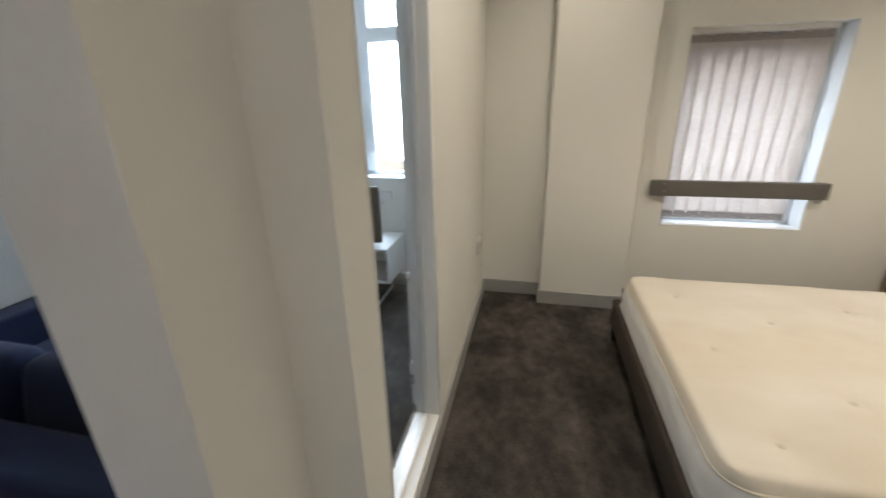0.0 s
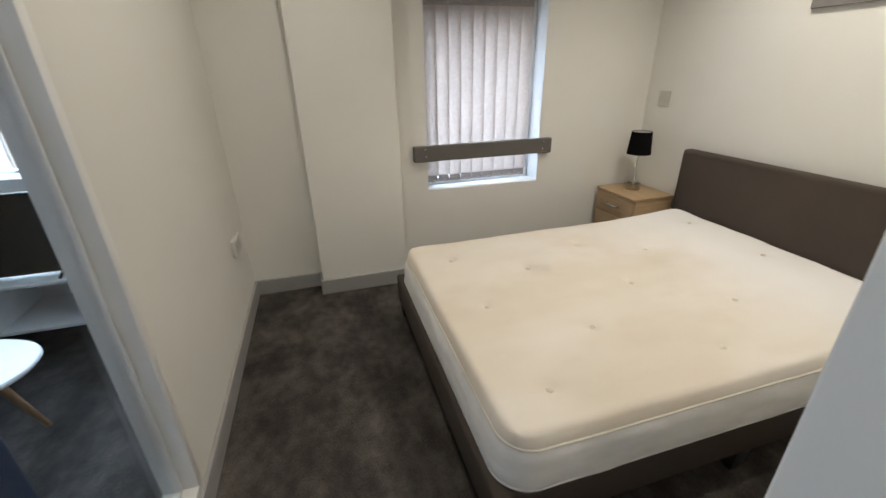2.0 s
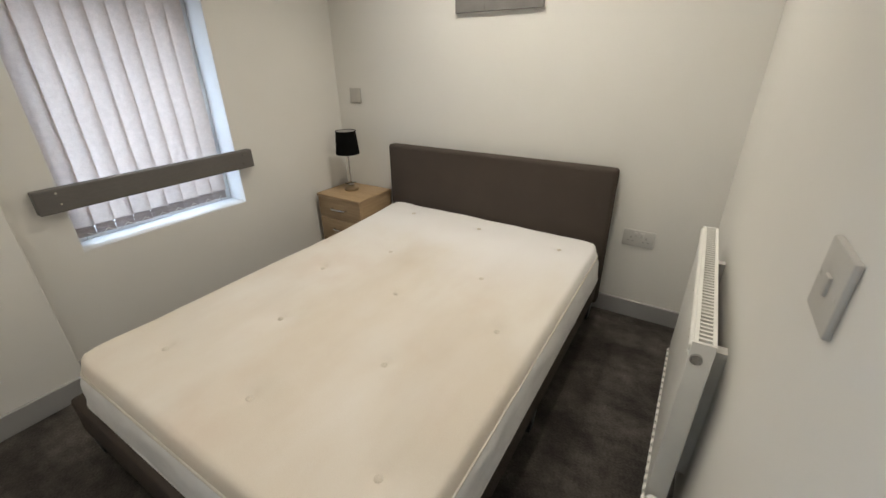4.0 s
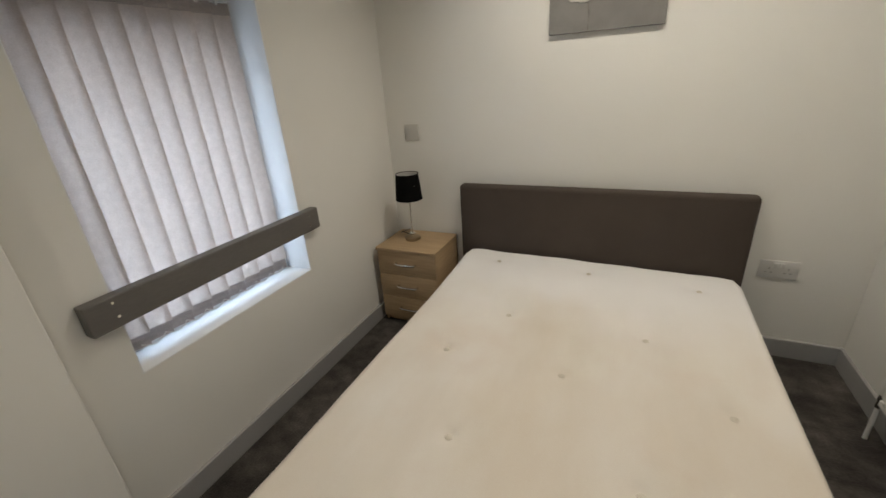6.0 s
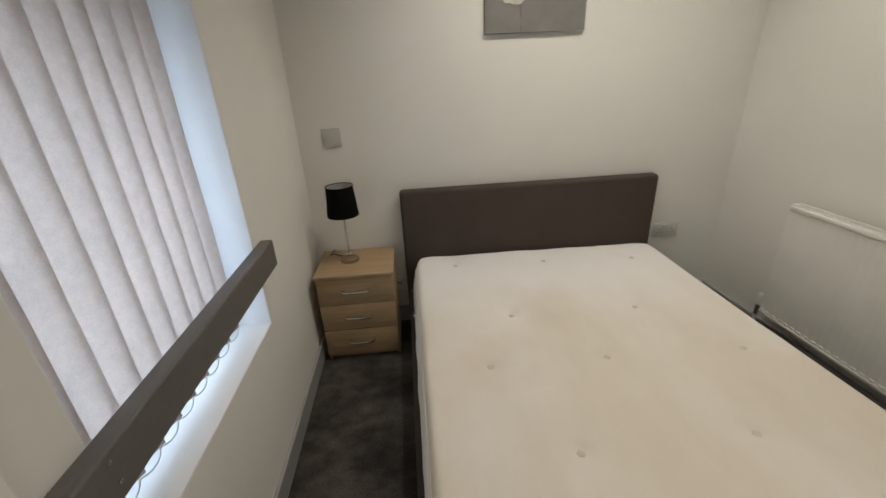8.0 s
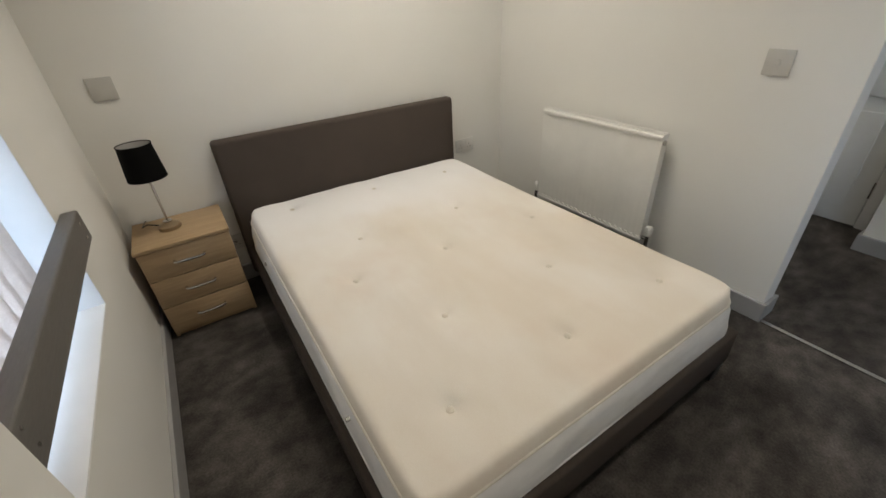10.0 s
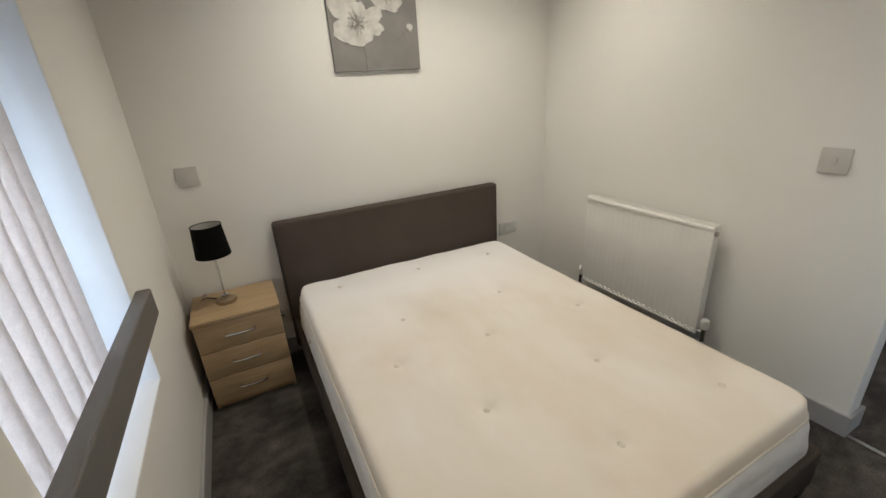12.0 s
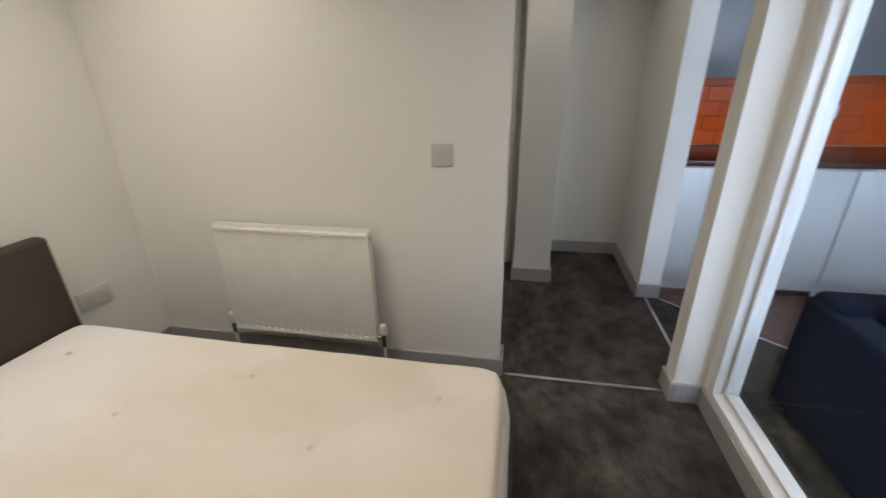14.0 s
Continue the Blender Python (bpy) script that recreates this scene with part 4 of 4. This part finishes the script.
part("seat_base", solid(SX0 + 0.13, SX1 - 0.13, SY0 + 0.15, SY1 - 0.015, 0.05, 0.26, bevel=0.012), NAVY, sf)
SM = (SX0 + SX1) / 2
for xa, xb in ((SX0 + 0.137, SM - 0.003), (SM + 0.003, SX1 - 0.137)):
    part("seat_cushion", solid(xa, xb, SY0 + 0.18, SY1, 0.262, 0.415, bevel=0.045, seg=4), NAVY, sf)
    bm = solid(xa + 0.01, xb - 0.01, -0.07, 0.07, -0.15, 0.15, bevel=0.060, seg=4)
    bmesh.ops.transform(bm, verts=bm.verts, matrix=Matrix.Translation((0, SY0 + 0.27, 0.55)) @ Matrix.Rotation(radians(-14), 4, "X"))
    part("back_cushion", bm, NAVY, sf)
for lx in (SX0 + 0.06, SX1 - 0.06):
    for ly in (SY0 + 0.06, SY1 - 0.06):
        part("foot", rod(bmesh.new(), (lx, ly, 0), (lx, ly, 0.06), 0.018, 0.024), BLACK, sf)

ct = thing("coffee_table", -1.895, 1.285, 0, "oval white coffee table on splayed wooden legs", "coffee table")
bm = bmesh.new()
prof = []
for z, inset in ((0.398, 0.016), (0.402, 0.006), (0.409, 0.0), (0.415, 0.0), (0.420, 0.005)):
    prof.append([bm.verts.new((-1.895 + (0.47 - inset) * math.copysign(abs(math.cos(a)) ** 0.86, math.cos(a)), 1.285 + (0.235 - inset) * math.copysign(abs(math.sin(a)) ** 0.86, math.sin(a)), z))
                 for a in [2 * math.pi * k / 64 for k in range(64)]])
for lo, hi in zip(prof, prof[1:]):
    for k in range(64):
        bm.faces.new((lo[k], lo[(k + 1) % 64], hi[(k + 1) % 64], hi[k]))
bm.faces.new(prof[0]), bm.faces.new(prof[-1])
part("tabletop", bm, WHITE, ct)
for sgx in (-1, 1):
    for sgy in (-1, 1):
        part("leg", rod(bmesh.new(), (-1.895 + sgx * 0.285, 1.285 + sgy * 0.185, 0), (-1.895 + sgx * 0.21, 1.285 + sgy * 0.115, 0.40), 0.010, 0.018), LEGWOOD, ct, "turned wooden leg")

ts = thing("tv_stand", -2.05, 2.13, 0, "white low television stand with open shelves and loop legs", "tv stand")
TX0, TX1, TY0, TY1 = -2.64, -1.495, 1.935, 2.31
part("top", solid(TX0, TX1, TY0, TY1, 0.420, 0.440, bevel=0.003), WHITE, ts)
part("bottom", solid(TX0, TX1, TY0 + 0.005, TY1, 0.185, 0.203, bevel=0.002), WHITE, ts)
part("back_panel", solid(TX0, TX1, TY1 - 0.008, TY1, 0.203, 0.420), WHITE, ts)
for xs in (TX0, -2.45 + 0.13, -1.975, TX1 - 0.018):
    part("divider", solid(xs, xs + 0.018, TY0 + 0.004, TY1 - 0.008, 0.203, 0.420, bevel=0.001), WHITE, ts)
for xs in (TX0 + 0.12, TX1 - 0.10):
    part("loop_leg", tube(bmesh.new(), [(xs, TY0 + 0.015, 0.187), (xs - 0.005, TY0 + 0.012, 0.010), (xs - 0.005, TY1 - 0.04, 0.010), (xs, TY1 - 0.04, 0.187)], 0.010, 8), WHITE, ts)

tv = thing("television", -1.885, 2.01, 0.440, "black flat television standing on two splayed feet", "television")
part("cabinet", solid(-2.215, -1.555, 1.990, 2.022, 0.462, 0.846, bevel=0.006), BLACK, tv)
part("screen", solid(-2.209, -1.561, 1.9875, 1.991, 0.474, 0.840), SCREEN, tv, "dark glossy screen")
part("rear_housing", solid(-2.10, -1.67, 2.022, 2.062, 0.50, 0.74, bevel=0.012), BLACK, tv)
for fx in (-2.13, -1.64):
    part("foot", tube(bmesh.new(), [(fx, 1.945, 0.446), (fx, 2.006, 0.470), (fx, 2.085, 0.446)], 0.007, 8), BLACK, tv)

rt = thing("junction_box", -1.635, 2.345, 0.665, "small white plastic box on the wall under the window", "junction box")
part("case", solid(-1.695, -1.580, NORTH - 0.034, NORTH + 0.001, 0.672, 0.742, bevel=0.006, seg=3), PLASTIC, rt)
part("cable_gland", solid(-1.690, -1.655, NORTH - 0.026, NORTH + 0.001, 0.640, 0.6725, bevel=0.004), PLASTIC, rt)

# ---- kitchen ----


def base_unit(x0, x1, label, fridge=False):
    root = thing("fridge" if fridge else "kitchen_unit", (x0 + x1) / 2, -1.36, 0, label, "fridge" if fridge else "kitchen unit", "" if fridge else "kitchen base units")
    front = -1.050
    part("body", solid(x0 + 0.002, x1 - 0.002, BACK, front - 0.022, 0.10, 0.855), UNIT, root)
    part("door", solid(x0 + 0.003, x1 - 0.003, front - 0.020, front, 0.10 if not fridge else 0.06, 0.845, bevel=0.003), UNIT, root)
    part("plinth", solid(x0, x1, front - 0.045, front - 0.030, 0.0, 0.10), UNIT if not fridge else BLACK, root)
    if fridge:
        part("badge", solid(x1 - 0.18, x1 - 0.13, front, front + 0.002, 0.755, 0.763), CHROME, root)
    else:
        part("handle", tube(bmesh.new(), [(x0 + 0.06, front, 0.80), (x0 + 0.06, front + 0.022, 0.80), (x0 + 0.19, front + 0.022, 0.80), (x0 + 0.19, front, 0.80)], 0.005, 8), CHROME, root)
    return root


base_unit(-1.405, -1.003, "white flat-fronted kitchen base unit")
base_unit(-1.965, -1.408, "white undercounter fridge below the worktop", True)
base_unit(-2.565, -1.968, "white flat-fronted kitchen base unit")
base_unit(-3.165, -2.568, "white flat-fronted kitchen base unit")
wt = thing("worktop", -2.1, -1.35, 0.857, "dark red speckled kitchen worktop with a rounded front edge", "worktop")
part("slab", solid(-3.20, -1.003, BACK + 0.001, -1.030, 0.857, 0.897, bevel=0.010, seg=3), WORKTOP, wt)
for k, x0 in enumerate((-1.505, -2.105, -2.705)):
    wu = thing("wall_unit", x0 + 0.25, BACK + 0.15, 1.37, "grey-white kitchen wall cupboard above the tiles", "kitchen unit", "kitchen wall units")
    part("body", solid(x0 - 0.095, x0 + 0.499, BACK, BACK + 0.29, 1.352, 2.10), GREY_UNIT, wu)
    part("door", solid(x0 - 0.093, x0 + 0.497, BACK + 0.291, BACK + 0.309, 1.347, 2.10, bevel=0.003), GREY_UNIT, wu)
    part("handle", tube(bmesh.new(), [(x0 + 0.40, BACK + 0.309, 1.42), (x0 + 0.40, BACK + 0.330, 1.42), (x0 + 0.40, BACK + 0.330, 1.54), (x0 + 0.40, BACK + 0.309, 1.54)], 0.005, 8), CHROME, wu)
plate("kitchen_socket", (-2.05, BACK + 0.010, 1.12), "y+", 0.150, 0.088, "steel double socket on the orange tiles", "socket", 2, 2, SOCKET)

# ---- outside ----
fb = thing("opposite_building", -3.0, 9.0, -3.0, "pale rendered building across the street", "building")
part("wall", solid(-14, 8, 8.0, 12.0, -3.0, 5.2), RENDERWALL, fb, smooth=False)
part("roof", solid(-14.2, 8.2, 7.8, 12.2, 5.2, 5.4), GREYBLUE, fb, smooth=False)
part("vent_box", solid(-5.84, -5.62, 7.92, 8.0, 1.22, 1.68, bevel=0.01), GREYBLUE, fb, "small grey wall box")

# ---- splashback tiles, last ----
sb = structure("splashback", solid(-3.20, -1.003, BACK, BACK + 0.004, 0.898, 1.347), GROUT, "orange glazed brick tiles in stretcher bond")
tile_bm = solid(-0.0975, 0.0975, 0, 0.008, 0, 0.0955, bevel=0.003, seg=1)
tile_me = bpy.data.meshes.new("tile")
tile_bm.to_mesh(tile_me)
tile_bm.free()
tile_me.materials.append(TILE)
for row in range(5):
    for col in range(11):
        xc = -1.105 - col * 0.2 - (0.1 if row % 2 else 0)
        if xc - 0.0975 < -3.2:
            continue
        ob = new("tile", tile_me)
        ob.parent = sb
        ob.location = (xc, BACK + 0.0035 + 0.0006 * random.random(), 0.899 + row * 0.099)
